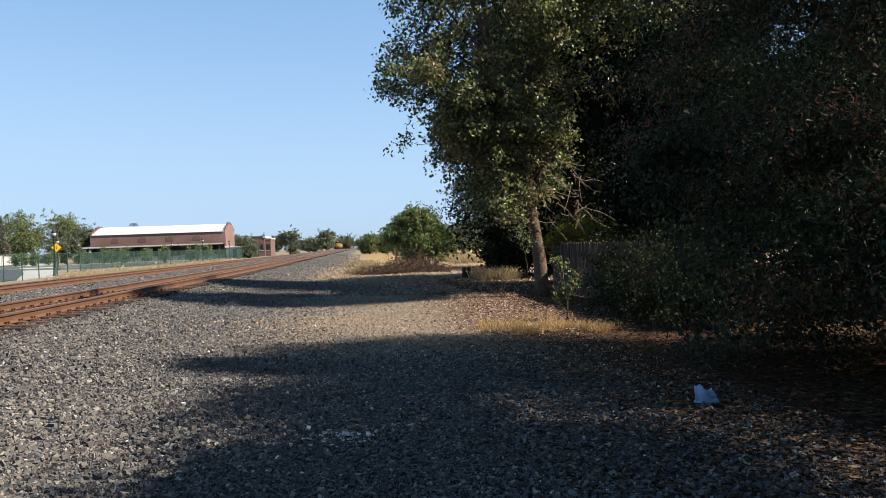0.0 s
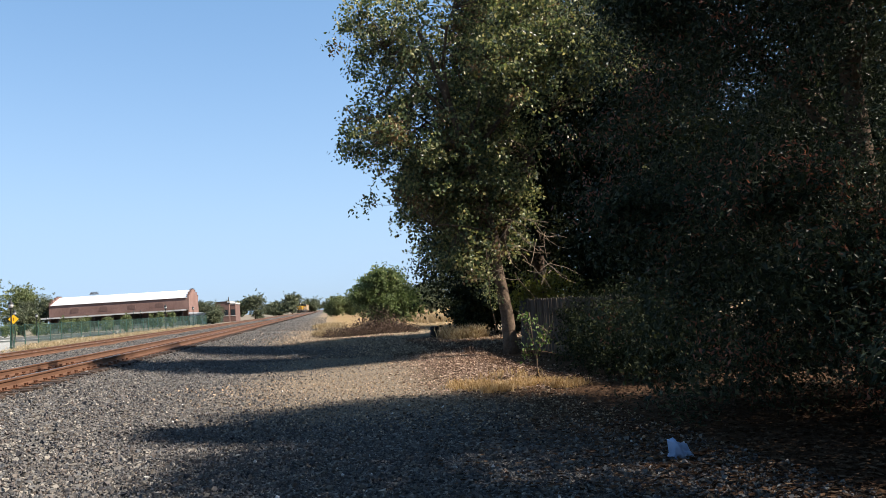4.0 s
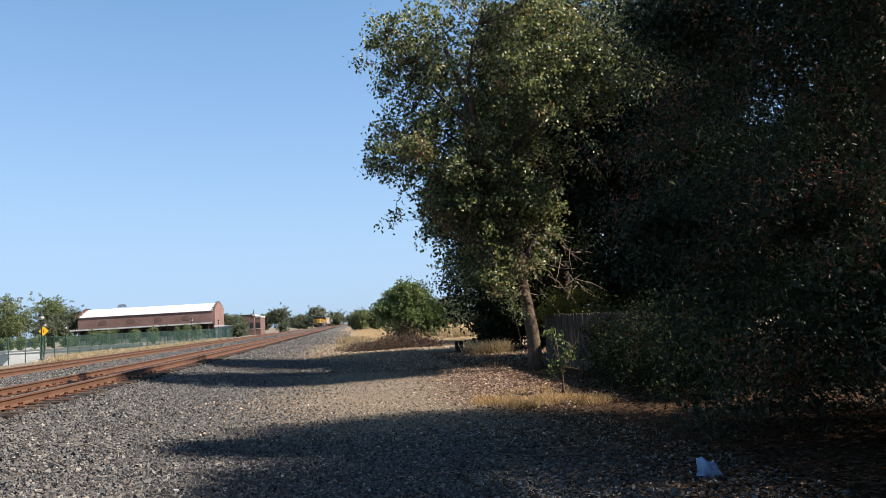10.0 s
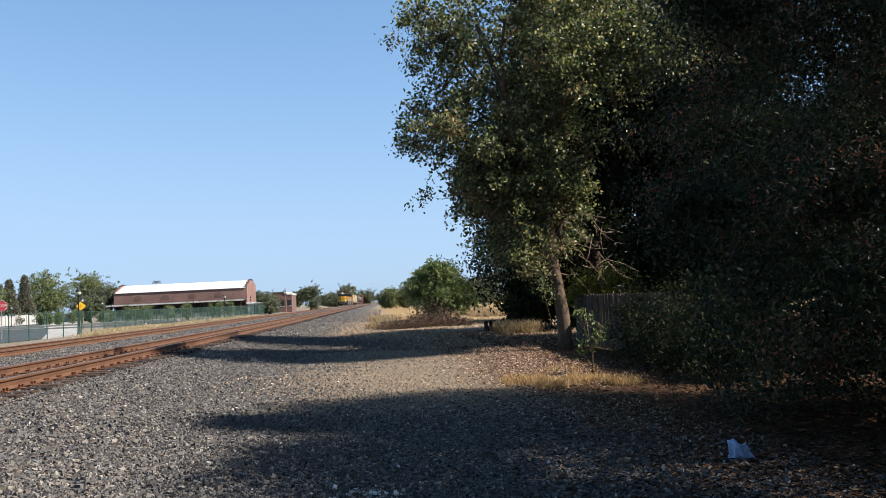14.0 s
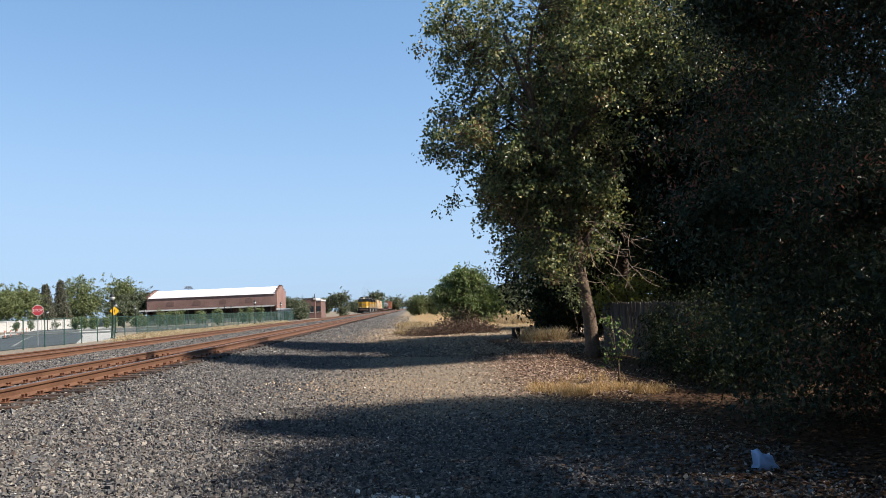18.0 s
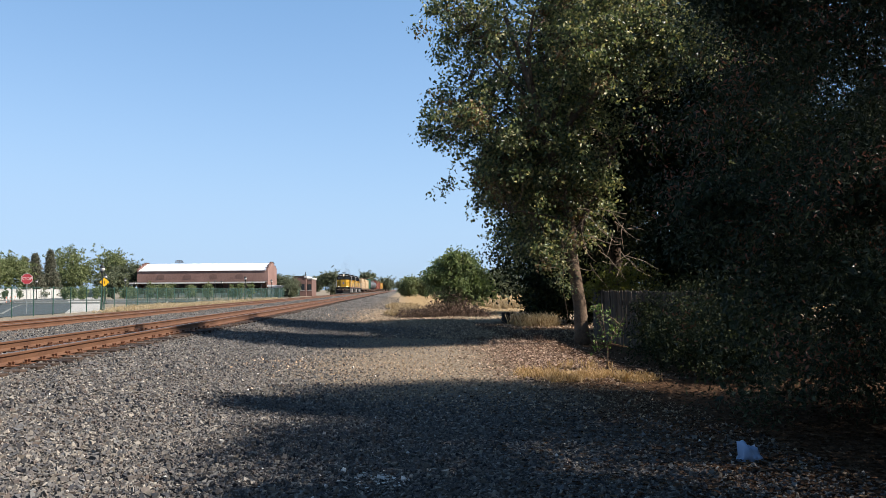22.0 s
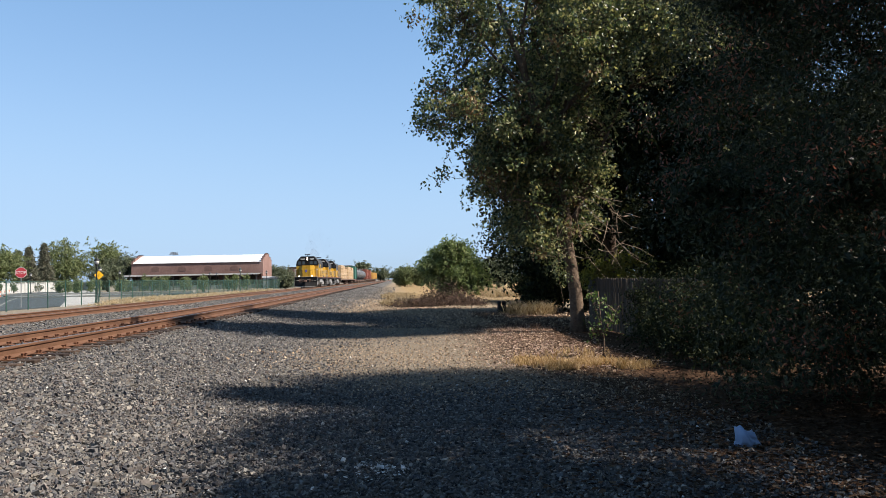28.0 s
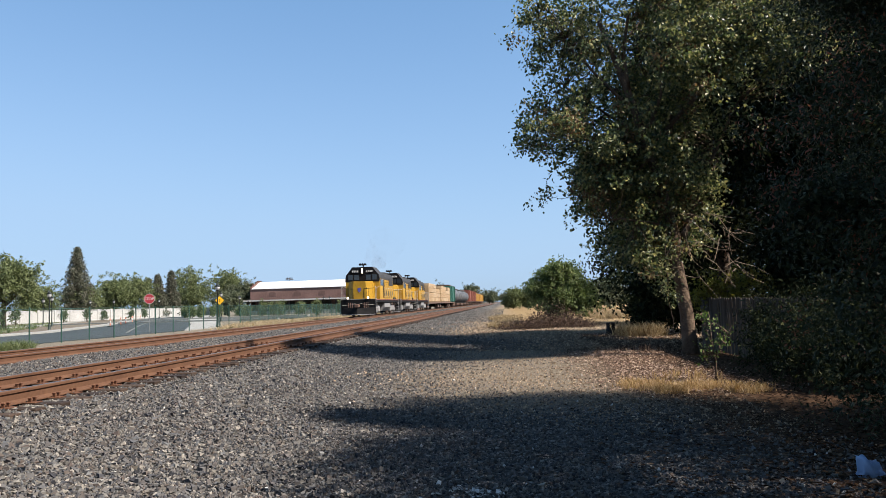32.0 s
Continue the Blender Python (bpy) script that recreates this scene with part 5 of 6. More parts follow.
lamp0.matrix_basis = pose(-23.1, 62.3, 0.1)
for bearing, y in ((-0.367, 93), (-0.598, 68.5), (-0.607, 95), (-0.595, 86), (-0.543, 118), (-0.511, 122), (-0.45, 128), (-0.196, 120), (-0.331, 177 - 8), (-0.233, 165), (-0.225, 168), (-0.164, 158), (-0.141, 195), (-0.343, 124)):
    copy_thing(lamp0, pose(bearing * y, y, 0.1, 0, 0, (y * 37) % 90))

MAT["red_sign"] = worn("red_sign_sheet", (0.20, 0.016, 0.024), (0.27, 0.03, 0.04), 3, 60, 0.5)
MAT["yellow_sign"] = worn("yellow_sign_sheet", (0.462, 0.249, 0.00592), (0.503, 0.296, 0.0118), 3, 60, 0.5)
MAT["steel"] = worn("galvanised_steel", (0.207, 0.213, 0.219), (0.296, 0.296, 0.296), 3, 40, 0.5, 0.7)


def words(text, size, mat, at, parent, label=""):
    c = bpy.data.curves.new("lettering", "FONT")
    c.body, c.size, c.align_x, c.align_y, c.extrude = text, size, "CENTER", "CENTER", 0.003
    tmp = bpy.data.objects.new("lettering", c)
    me = bpy.data.meshes.new_from_object(tmp)
    bpy.data.objects.remove(tmp)
    me.materials.clear()
    me.materials.append(mat)
    return part("lettering", me, None, parent, label, at=at)


def stop_sign():
    s = thing("stop_sign", "red octagonal stop sign with white border on a steel post", "road sign", pose(-24.0, 52.0, 0.14, 0, 0, 24))
    part("post", Mesh().box(-0.03, 0.03, 0.02, 0.06, 0, 2.65, 0.005), MAT["steel"], s)

    def octagon(r):
        return [(r * math.cos(a), 2.24 + r * math.sin(a)) for a in np.arange(8) * math.pi / 4 + math.pi / 8]
    part("border", Mesh().prism(octagon(0.355), -0.004, 0.004, "y"), MAT["white"], s, "white retro-reflective border")
    part("face", Mesh().prism(octagon(0.333), -0.008, -0.004, "y"), MAT["red_sign"], s)
    words("STOP", 0.245, MAT["white"], pose(0, -0.011, 2.24, 90, 0, 0), s, "white capital letters")


stop_sign()


def diamond_sign():
    s = thing("warning_sign", "yellow diamond warning sign on a post beside the lamp", "road sign", pose(-23.75, 64.5, 0.14, 0, 0, 20))
    part("post", Mesh().box(-0.03, 0.03, 0.02, 0.06, 0, 2.5, 0.005), MAT["green_steel"], s)
    out = [(0, 1.78), (0.36, 2.14), (0, 2.5), (-0.36, 2.14)]
    part("face", Mesh().prism(out, -0.01, 0.01, "y"), MAT["yellow_sign"], s)
    part("symbol", Mesh().box(-0.02, 0.02, -0.016, -0.01, 2.02, 2.26), MAT["black_steel"], s)


diamond_sign()

MAT["orange"] = worn("faded_orange_plastic", (0.36, 0.10, 0.06), (0.44, 0.15, 0.09), 3, 40, 0.5)


def marker(x, y):
    s = thing("traffic_marker", "orange and white upright road marker", "traffic marker", pose(x, y, 0.14), "road markers")
    part("base", Mesh().lathe([(0.28, 0), (0.28, 0.06), (0.12, 0.1)], seg=12), MAT["black_steel"], s)
    part("tube", Mesh().lathe([(0.06, 0.1), (0.055, 0.8), (0.03, 0.86)], seg=12), MAT["orange"], s)
    part("band", Mesh().lathe([(0.064, 0.35), (0.062, 0.62)], seg=12), MAT["white"], s, "white reflective band")
    return s


mk = marker(-42.6, 85)
for x, y in ((-45.5, 92), (-48.6, 100), (-51.5, 106), (-54.8, 114), (-58, 122), (-40.2, 78)):
    copy_thing(mk, pose(x, y, 0.14))

# young trees in the beds by the depot and before the white wall
MAT["leaf_young"] = leaf_mat("young_tree_leaf", [(0.05, 0.068, 0.034), (0.08, 0.10, 0.052), (0.11, 0.13, 0.075)], 0.3)
r0 = np.random.default_rng(91)
for k in range(22):
    far_tree("young planted tree before the depot", -25.5 - k * 1.42 + r0.normal(0, 0.4), 128 + r0.uniform(-6, 8), 0.75, r0.uniform(2.0, 3.0), 200 + k, "leaf_street", 0.22, 60, "young_tree", 0.1)
for k in range(9):
    far_tree("young planted tree before the white wall", -72 + r0.normal(0, 1.5), 84 + k * 9, 0.9, r0.uniform(2.4, 3.2), 120 + k, "leaf_young", 0.2, 30, "young_tree", 0.1)
for k in range(5):
    far_tree("young planted tree in the planting bed", -41 - k * 1.6, 60 + k * 2.6, 0.8, r0.uniform(2.2, 2.8), 140 + k, "leaf_young", 0.18, 34, "young_tree", 0.1)

# wooden fence behind the trunk
MAT["board"] = varied("weathered_board", [(0.03, 0.024, 0.018), (0.055, 0.043, 0.033), (0.085, 0.068, 0.053)], 0.9, "Random", grain=12)


def board_fence():
    f = thing("wooden_fence", "weathered dark board fence under the trees", "fence", pose(0, 0, 0))
    r = np.random.default_rng(31)
    me = [Mesh().prism([(-0.07, 0.02), (0.07, 0.02), (0.07, 1.36), (0.045, 1.40), (-0.045, 1.40), (-0.07, 1.36)], -0.01, 0.01, "y").data("board", MAT["board"]) for _ in range(1)][0]
    y = 14.5
    while y < 23:
        part("board", me, None, f, at=pose(5.55 + r.normal(0, 0.006), y, r.normal(0, 0.012), 0, r.normal(0, 0.4), 90))
        y += 0.152
    for y in np.arange(14.5, 23.1, 2.5):
        part("post", Mesh().box(5.58, 5.68, y - 0.05, y + 0.05, -0.1, 1.36, 0.01), MAT["board"], f)
    for z in (0.35, 1.1):
        part("fence_rail", Mesh().box(5.57, 5.61, 14.4, 23.1, z, z + 0.09, 0.005), MAT["board"], f)


board_fence()

# stump and bag
st = thing("tree_stump", "short dark charred stump at the gravel's edge", "stump", pose(4.35, 33.5, 0))
part("body", Mesh().lathe([(0.22, -0.05), (0.2, 0.1), (0.18, 0.3), (0.185, 0.44), (0.15, 0.47)], seg=11), worn("charred_wood", (0.012, 0.010, 0.009), (0.035, 0.03, 0.026), 4, 30, 0.95, 0, 0.6), st)


def bag():
    m, n, l, b = node_mat("pale_plastic_film", 0.35, 0, 0.5)
    b.inputs["Base Color"].default_value = (0.20, 0.29, 0.44, 1)
    nz = noise_tex(n, l, 14, 4)
    bump_from(n, l, b, nz.outputs["Fac"], 0.6, 0.02)
    bm = bmesh.new()
    bmesh.ops.create_icosphere(bm, subdivisions=4, radius=1.0)
    for v in bm.verts:
        p = v.co.copy()
        k = noise.noise(p * 1.7) * 0.4 + noise.noise(p * 4.5) * 0.2 + abs(noise.noise(p * 9)) * 0.12
        p *= 1 + k
        v.co = Vector((p.x * 0.10, p.y * 0.08, max(p.z, -0.55) * 0.085 + 0.05))
        if p.x < -0.2 and p.z > 0.2:
            v.co.z += 0.075 * min(1, (-0.2 - p.x) * 2)
        if p.x > 0.5:
            v.co.z *= 0.6
    me = bpy.data.meshes.new("plastic_bag")
    bm.to_mesh(me)
    bm.free()
    me.polygons.foreach_set("use_smooth", [True] * len(me.polygons))
    me.materials.append(m)
    ob = new("plastic_bag", me)
    ob.matrix_basis = pose(2.95, 6.66, 0.0, 0, 0, 12)
    tagged(ob, "crumpled pale bluish plastic bag lying on the litter", "plastic bag")


bag()


# ---------------------------------------------------------------- the train
MAT["yellow"] = worn("armour_yellow_paint", (0.23, 0.125, 0.008), (0.35, 0.195, 0.012), 0.9, 7, 0.5)
MAT["grey_roof"] = worn("sooty_grey_roof", (0.014, 0.014, 0.015), (0.04, 0.04, 0.04), 0.6, 15, 0.7)
MAT["black"] = worn("grimy_black", (0.004, 0.004, 0.005), (0.010, 0.0095, 0.009), 1.0, 20, 0.75, 0, 0.2, 0.12)
MAT["silver"] = worn("dusty_grey_paint", (0.136, 0.136, 0.136), (0.209, 0.204, 0.199), 0.9, 15, 0.6)
MAT["lumber"] = varied("fresh_sawn_lumber", [(0.29, 0.196, 0.107), (0.34, 0.24, 0.139), (0.378, 0.29, 0.189)], 0.8, "Random", grain=8)
MAT["deck"] = worn("rusty_wagon_steel", (0.0631, 0.0378, 0.0284), (0.114, 0.0694, 0.0505), 0.8, 15, 0.8)
MAT["wagon_green"] = worn("wagon_green_paint", (0.0126, 0.0631, 0.0473), (0.0221, 0.0946, 0.0694), 0.6, 15, 0.6)
MAT["wagon_red"] = worn("wagon_oxide_paint", (0.126, 0.041, 0.0284), (0.183, 0.0631, 0.0442), 0.5, 12, 0.7)
MAT["wagon_ochre"] = worn("wagon_ochre_paint", (0.265, 0.145, 0.0315), (0.347, 0.202, 0.0505), 0.5, 12, 0.7)
MAT["tank"] = worn("dull_tank_paint", (0.0442, 0.0473, 0.0505), (0.101, 0.104, 0.107), 0.5, 12, 0.55)
MAT["lamp_on"] = glowing("lit_headlight", (1.0, 0.88, 0.70), 1.6)
MAT["rail_paint"] = worn("handrail_paint", (0.26, 0.24, 0.20), (0.36, 0.34, 0.30), 2, 30, 0.5)
WHEELS = []


def wheelset(parent, y, r=0.5, name="wheelset"):
    m = Mesh()
    for sx in (-0.72, 0.72):
        s = 1 if sx > 0 else -1
        m.lathe([(r * 0.35, sx + s * 0.07), (r * 0.8, sx + s * 0.05), (r * 0.86, sx + s * 0.07), (r, sx + s * 0.07), (r + 0.003, sx - s * 0.05), (r + 0.028, sx - s * 0.06), (r + 0.028, sx - s * 0.075), (r * 0.3, sx - s * 0.06)], axis="x", seg=18)
    m.tube([(-0.85, 0, 0), (0.85, 0, 0)], 0.09, 10)
    for k in range(3):
        a = 2 * math.pi * k / 3
        for sx in (-0.78, 0.78):
            m.box(sx - 0.01, sx + 0.01, r * 0.55 * math.cos(a) - 0.04, r * 0.55 * math.cos(a) + 0.04, r * 0.55 * math.sin(a) - 0.04, r * 0.55 * math.sin(a) + 0.04)
    w = part(name, m, MAT["deck"], parent, at=pose(0, y, r))
    WHEELS.append((w, y, r))
    return w


def loco(index):
    """Front at y = 0, running towards -y; z from the rail."""
    L = 15.3
    t = thing("locomotive", ["yellow and dark grey diesel locomotive with lit headlights leading the train", "yellow and dark grey diesel locomotive coupled second in the train", "yellow and dark grey diesel locomotive coupled third, before the lumber wagons"][index], "locomotive", group="locomotives")
    part("underframe", Mesh().box(-1.45, 1.45, 0.5, L - 0.4, 1.12, 1.42, 0.03), MAT["black"], t)
    # nose, cab, long hood
    nose = Mesh().prism([(-0.55, 1.05), (0.55, 1.05), (1.02, 1.6), (1.02, 2.6), (-1.02, 2.6), (-1.02, 1.6)], 1.42, 2.84, "z")
    nose.prism([(-0.5, 1.15), (0.5, 1.15), (0.92, 1.65), (0.92, 2.6), (-0.92, 2.6), (-0.92, 1.65)], 2.84, 2.96, "z")
    nose = part("nose", nose, MAT["yellow"], t, "yellow wedge-fronted short nose")
    part("nose_emblem", Mesh().prism([(-0.14, 2.4), (0.14, 2.4), (0.14, 2.15), (0.0, 2.0), (-0.14, 2.15)], 1.035, 1.05, "y"), worn("blue_red_emblem", (0.05, 0.06, 0.22), (0.10, 0.08, 0.25), 3, 30, 0.5), nose, "small dark blue shield shape")
    cab_out = [(-1.48, 1.42), (1.48, 1.42), (1.48, 3.15), (1.4, 3.5), (0.85, 4.18), (-0.85, 4.18), (-1.4, 3.5), (-1.48, 3.15)]
    cab = part("cab", Mesh().prism(cab_out, 2.6, 4.9, "y"), MAT["yellow"], t)
    upper = [(-1.5, 2.96), (1.5, 2.96), (1.5, 3.17), (1.42, 3.52), (0.86, 4.2), (-0.86, 4.2), (-1.42, 3.52), (-1.5, 3.17)]
    part("cab_front", Mesh().prism(upper, 2.575, 2.6, "y"), MAT["black"], cab, "dark anti-glare cab front")
    part("cab_roof", Mesh().prism([(-1.5, 3.2), (1.5, 3.2), (1.43, 3.52), (0.87, 4.22), (-0.87, 4.22), (-1.43, 3.52)], 2.59, 4.92, "y"), MAT["grey_roof"], cab, "dark grey cab roof")
    for x0, x1 in ((-1.25, -0.85), (-0.72, -0.3), (0.3, 0.72), (0.85, 1.25)):
        part("windscreen", Mesh().box(x0, x1, 2.555, 2.58, 3.1, 3.55, 0.008), MAT["glass"], cab)
    for sx in (-1, 1):
        part("side_window", Mesh().box(sx * 1.485 - 0.02, sx * 1.485 + 0.02, 3.0, 3.7, 2.6, 3.15, 0.008), MAT["glass"], cab)
        part("side_window", Mesh().box(sx * 1.485 - 0.02, sx * 1.485 + 0.02, 3.85, 4.5, 2.6, 3.15, 0.008), MAT["glass"], cab)
        part("number_board", Mesh().box(sx * 0.62 - 0.36, sx * 0.62 + 0.36, 2.53, 2.58, 3.72, 3.98, 0.01), MAT["black"], cab)
        nb = Mesh()
        for k in range(4):
            nb.box(sx * 0.62 - 0.27 + k * 0.15, sx * 0.62 - 0.17 + k * 0.15, 2.522, 2.53, 3.77, 3.93)
        part("number_bars", nb, MAT["white"], cab, "white bars in place of figures")
    part("headlight_box", Mesh().box(-0.17, 0.17, 2.5, 2.6, 3.62, 4.12, 0.02), MAT["black"], cab)
    lit = MAT["lamp_on"] if index == 0 else MAT["glass"]
    for z in (3.76, 3.99):
        part("headlight", Mesh().lathe([(0.085, -2.49), (0.085, -2.50), (0.04, -2.505)], axis="y", seg=12).data("headlight", lit), None, cab, at=pose(0, 4.99, z))
    hood = part("long_hood", Mesh().prism([(-0.92, 1.42), (0.92, 1.42), (0.92, 3.5), (0.75, 3.85), (-0.75, 3.85), (-0.92, 3.5)], 4.9, L - 0.9, "y"), MAT["yellow"], t)
    part("hood_roof", Mesh().prism([(-0.935, 3.25), (0.935, 3.25), (0.935, 3.52), (0.76, 3.88), (-0.76, 3.88), (-0.935, 3.52)], 4.91, L - 0.88, "y"), MAT["grey_roof"], hood, "sooty dark hood top")
    for k in range(13):
        y = 5.3 + k * 0.7
        for sx in (-1, 1):
            part("hood_door", Mesh().box(sx * 0.93 - 0.018, sx * 0.93 + 0.018, y, y + 0.6, 1.6, 3.0 if k % 4 else 2.6, 0.008), MAT["yellow"], hood)
    for k in range(14):
        y = 5.22 + k * 0.7
        for sx in (-1, 1):
            part("door_seam", Mesh().box(sx * 0.93 - 0.012, sx * 0.93 + 0.012, y, y + 0.07, 1.55, 3.1), MAT["black"], hood)
    for k in range(0, 13, 2):
        y = 5.3 + k * 0.7
        part("louvre_panel", Mesh().box(0.945, 0.955, y + 0.1, y + 0.5, 1.75, 2.25), MAT["grey_roof"], hood)
    for y0, y1 in ((11.6, 13.9), (5.4, 6.8)):
        for sx in (-1, 1):
            part("intake_grille", Mesh().box(sx * 0.95 - 0.02, sx * 0.95 + 0.02, y0, y1, 2.75, 3.4, 0.01), MAT["grey_roof"], hood)
    for sx in (-1, 1):
        part("stripe", Mesh().box(sx * 1.455 - 0.005, sx * 1.455 + 0.005, 0.6, L - 0.5, 1.34, 1.40), MAT["wagon_red"], t, "thin red sill stripe")
        part("blower_duct", Mesh().prism([(sx * 0.9, 3.0), (sx * 1.35, 3.05), (sx * 1.3, 3.66), (sx * 0.8, 3.9)], 4.9, 6.2, "y"), MAT["grey_roof"], hood)
    for y in (8.4, 12.2, 13.4):
        part("roof_fan", Mesh().lathe([(0.55, 3.86), (0.55, 4.05), (0.48, 4.09), (0.0, 4.1)], (0, y, 0), seg=16), MAT["grey_roof"], hood)
    part("exhaust_stack", Mesh().box(-0.25, 0.25, 9.6, 10.2, 3.8, 4.14, 0.02), MAT["black"], hood)
    hn = Mesh()
    for dx in (-0.22, 0.0, 0.22):
        hn.tube([(dx, 3.25, 4.45), (dx, 3.0, 4.45), (dx, 2.8, 4.45)], [0.04, 0.06, 0.11], 8)
    hn.tube([(0, 3.2, 4.2), (0, 3.2, 4.45)], 0.04, 6)
    hn.tube([(-0.3, 3.2, 4.42), (0.3, 3.2, 4.42)], 0.03, 6)
    part("air_horn", hn, MAT["black"], cab)
    # front end
    pilot = part("pilot", Mesh().prism([(-1.45, 0.25), (1.45, 0.25), (1.45, 1.42), (-1.45, 1.42)], 0.42, 0.55, "y"), MAT["black"], t, "black pilot plate")
    part("plough", Mesh().add([(-1.35, 0.42, 0.75), (0, -0.05, 0.7), (1.35, 0.42, 0.75), (-1.4, 0.3, 0.12), (0, -0.25, 0.12), (1.4, 0.3, 0.12), (-1.35, 0.48, 0.75), (0, 0.2, 0.7), (1.35, 0.48, 0.75), (-1.4, 0.45, 0.12), (0, 0.2, 0.12), (1.4, 0.45, 0.12)],
                              [(0, 3, 4, 1), (1, 4, 5, 2), (6, 7, 10, 9), (7, 8, 11, 10), (0, 1, 7, 6), (1, 2, 8, 7), (3, 9, 10, 4), (4, 10, 11, 5), (0, 6, 9, 3), (2, 5, 11, 8)]), MAT["black"], pilot)
    for sx in (-1, 1):
        part("nose_door_panel", Mesh().box(sx * 1.03 - 0.012, sx * 1.03 + 0.012, 1.75, 2.45, 1.6, 2.6, 0.006), MAT["yellow"], nose)
        part("nose_grab_iron", Mesh().tube([(sx * 0.62, 1.02, 1.6), (sx * 0.62, 0.98, 1.65), (sx * 0.62, 0.98, 2.4), (sx * 0.62, 1.02, 2.45)], 0.014, 5), MAT["black"], nose)
        hs = Mesh()
        for k in range(3):
            x = sx * (0.5 + 0.16 * k)
            hs.tube([(x, 0.42, 1.15), (x, 0.3, 1.05), (x + 0.02, 0.26, 0.75), (x + 0.05, 0.34, 0.5)], 0.03, 6)
        part("air_hose", hs, MAT["deck"], pilot)
        part("cut_lever", Mesh().tube([(sx * 1.35, 0.36, 0.95), (sx * 0.5, 0.32, 1.0), (sx * 0.15, 0.2, 1.12)], 0.015, 5), MAT["rail_paint"], pilot)
    part("plough_edge", Mesh().tube([(-1.38, 0.27, 0.16), (0, -0.27, 0.16), (1.38, 0.27, 0.16)], 0.03, 6), MAT["silver"], pilot, "worn bright lower edge")
    part("coupler", Mesh().box(-0.14, 0.14, -0.15, 0.45, 0.78, 1.0, 0.03).box(-0.2, 0.16, -0.4, -0.1, 0.74, 1.04, 0.05), MAT["deck"], t)
    part("coupler", Mesh().box(-0.14, 0.14, L - 0.4, L, 0.78, 1.0, 0.03), MAT["deck"], t)
    part("front_deck", Mesh().box(-1.45, 1.45, 0.45, 1.1, 1.40, 1.46, 0.01), MAT["silver"], t)
    for sx in (-0.86, 0.86):
        dl = part("ditch_light", Mesh().lathe([(0.13, 0.0), (0.13, 0.12), (0.10, 0.16)], axis="y", seg=12), MAT["black"], t, at=pose(sx, 0.32, 1.55))
        part("lens", Mesh().lathe([(0.0, -0.012), (0.09, -0.01), (0.09, 0.0)], axis="y", seg=12), lit, dl, "lit lens" if index == 0 else "")
    for sx in (-1, 1):
        for yy in (0.45, L - 1.4):
            stp = Mesh()
            for k in range(3):
                stp.box(sx * 1.42 - 0.14, sx * 1.42 + 0.08, yy, yy + 0.6, 0.35 + k * 0.35, 0.39 + k * 0.35, 0.01)
            stp.box(sx * 1.5 - 0.02, sx * 1.5, yy, yy + 0.04, 0.3, 1.4).box(sx * 1.5 - 0.02, sx * 1.5, yy + 0.56, yy + 0.6, 0.3, 1.4)
            part("steps", stp, MAT["silver"], t)
        hr = Mesh().tube([(sx * 1.44, 4.9, 1.42), (sx * 1.44, 4.95, 2.4), (sx * 1.44, L - 0.6, 2.4), (sx * 1.44, L - 0.5, 1.42)], 0.015, 5)
        for y in np.arange(6.2, L - 0.6, 1.35):
            hr.tube([(sx * 1.44, y, 1.42), (sx * 1.44, y, 2.4)], 0.018, 5)
        part("side_door", Mesh().box(sx * 1.485 - 0.012, sx * 1.485 + 0.012, 4.52, 4.85, 1.5, 3.1, 0.005), MAT["black"], cab)
        part("handrail", hr, MAT["rail_paint"], t)
        fr = Mesh().tube([(sx * 1.44, 0.5, 0.5), (sx * 1.44, 0.5, 2.35), (sx * 1.44, 0.75, 2.5), (sx * 1.3, 0.55, 2.4)], 0.017, 5)
        fr.tube([(sx * 1.44, 1.2, 1.42), (sx * 1.44, 1.2, 2.4), (sx * 1.44, 2.55, 2.5)], 0.015, 5)
        part("handrail", fr, MAT["rail_paint"], t)
        part("handrail", Mesh().tube([(sx * 1.35, 0.5, 2.35), (sx * 0.45, 0.5, 2.3), (sx * 0.4, 0.5, 1.42)], 0.02, 5).tube([(sx * 0.85, 0.5, 1.42), (sx * 0.85, 0.5, 2.32)], 0.02, 5), MAT["black"], t, "dark front handrail")
    tank = [(-1.35, 1.1), (-1.35, 0.7), (-1.0, 0.36), (1.0, 0.36), (1.35, 0.7), (1.35, 1.1)]
    part("fuel_tank", Mesh().prism(tank, L / 2 - 1.75, L / 2 + 1.75, "y"), MAT["silver"], t, "dusty grey fuel tank")
    for sx in (-1, 1):
        part("air_reservoir", Mesh().tube([(sx * 1.2, L / 2 - 1.7, 1.28), (sx * 1.2, L / 2 + 1.7, 1.28)], 0.17, 10), MAT["black"], t)
    for yc in (3.1, L - 3.1):
        bg = part("bogie", Mesh().box(-0.6, 0.6, yc - 1.4, yc + 1.4, 0.55, 0.85, 0.05).box(-1.0, 1.0, yc - 0.3, yc + 0.3, 0.6, 1.12, 0.05), MAT["black"], t)
        for sx in (-1, 1):
            sf = Mesh().box(sx * 1.02 - 0.08, sx * 1.02 + 0.08, yc - 1.75, yc + 1.75, 0.62, 0.86, 0.04)
            for dy in (-1.2, 1.2):
                sf.box(sx * 1.04 - 0.12, sx * 1.04 + 0.12, yc + dy - 0.2, yc + dy + 0.2, 0.32, 0.72, 0.04)
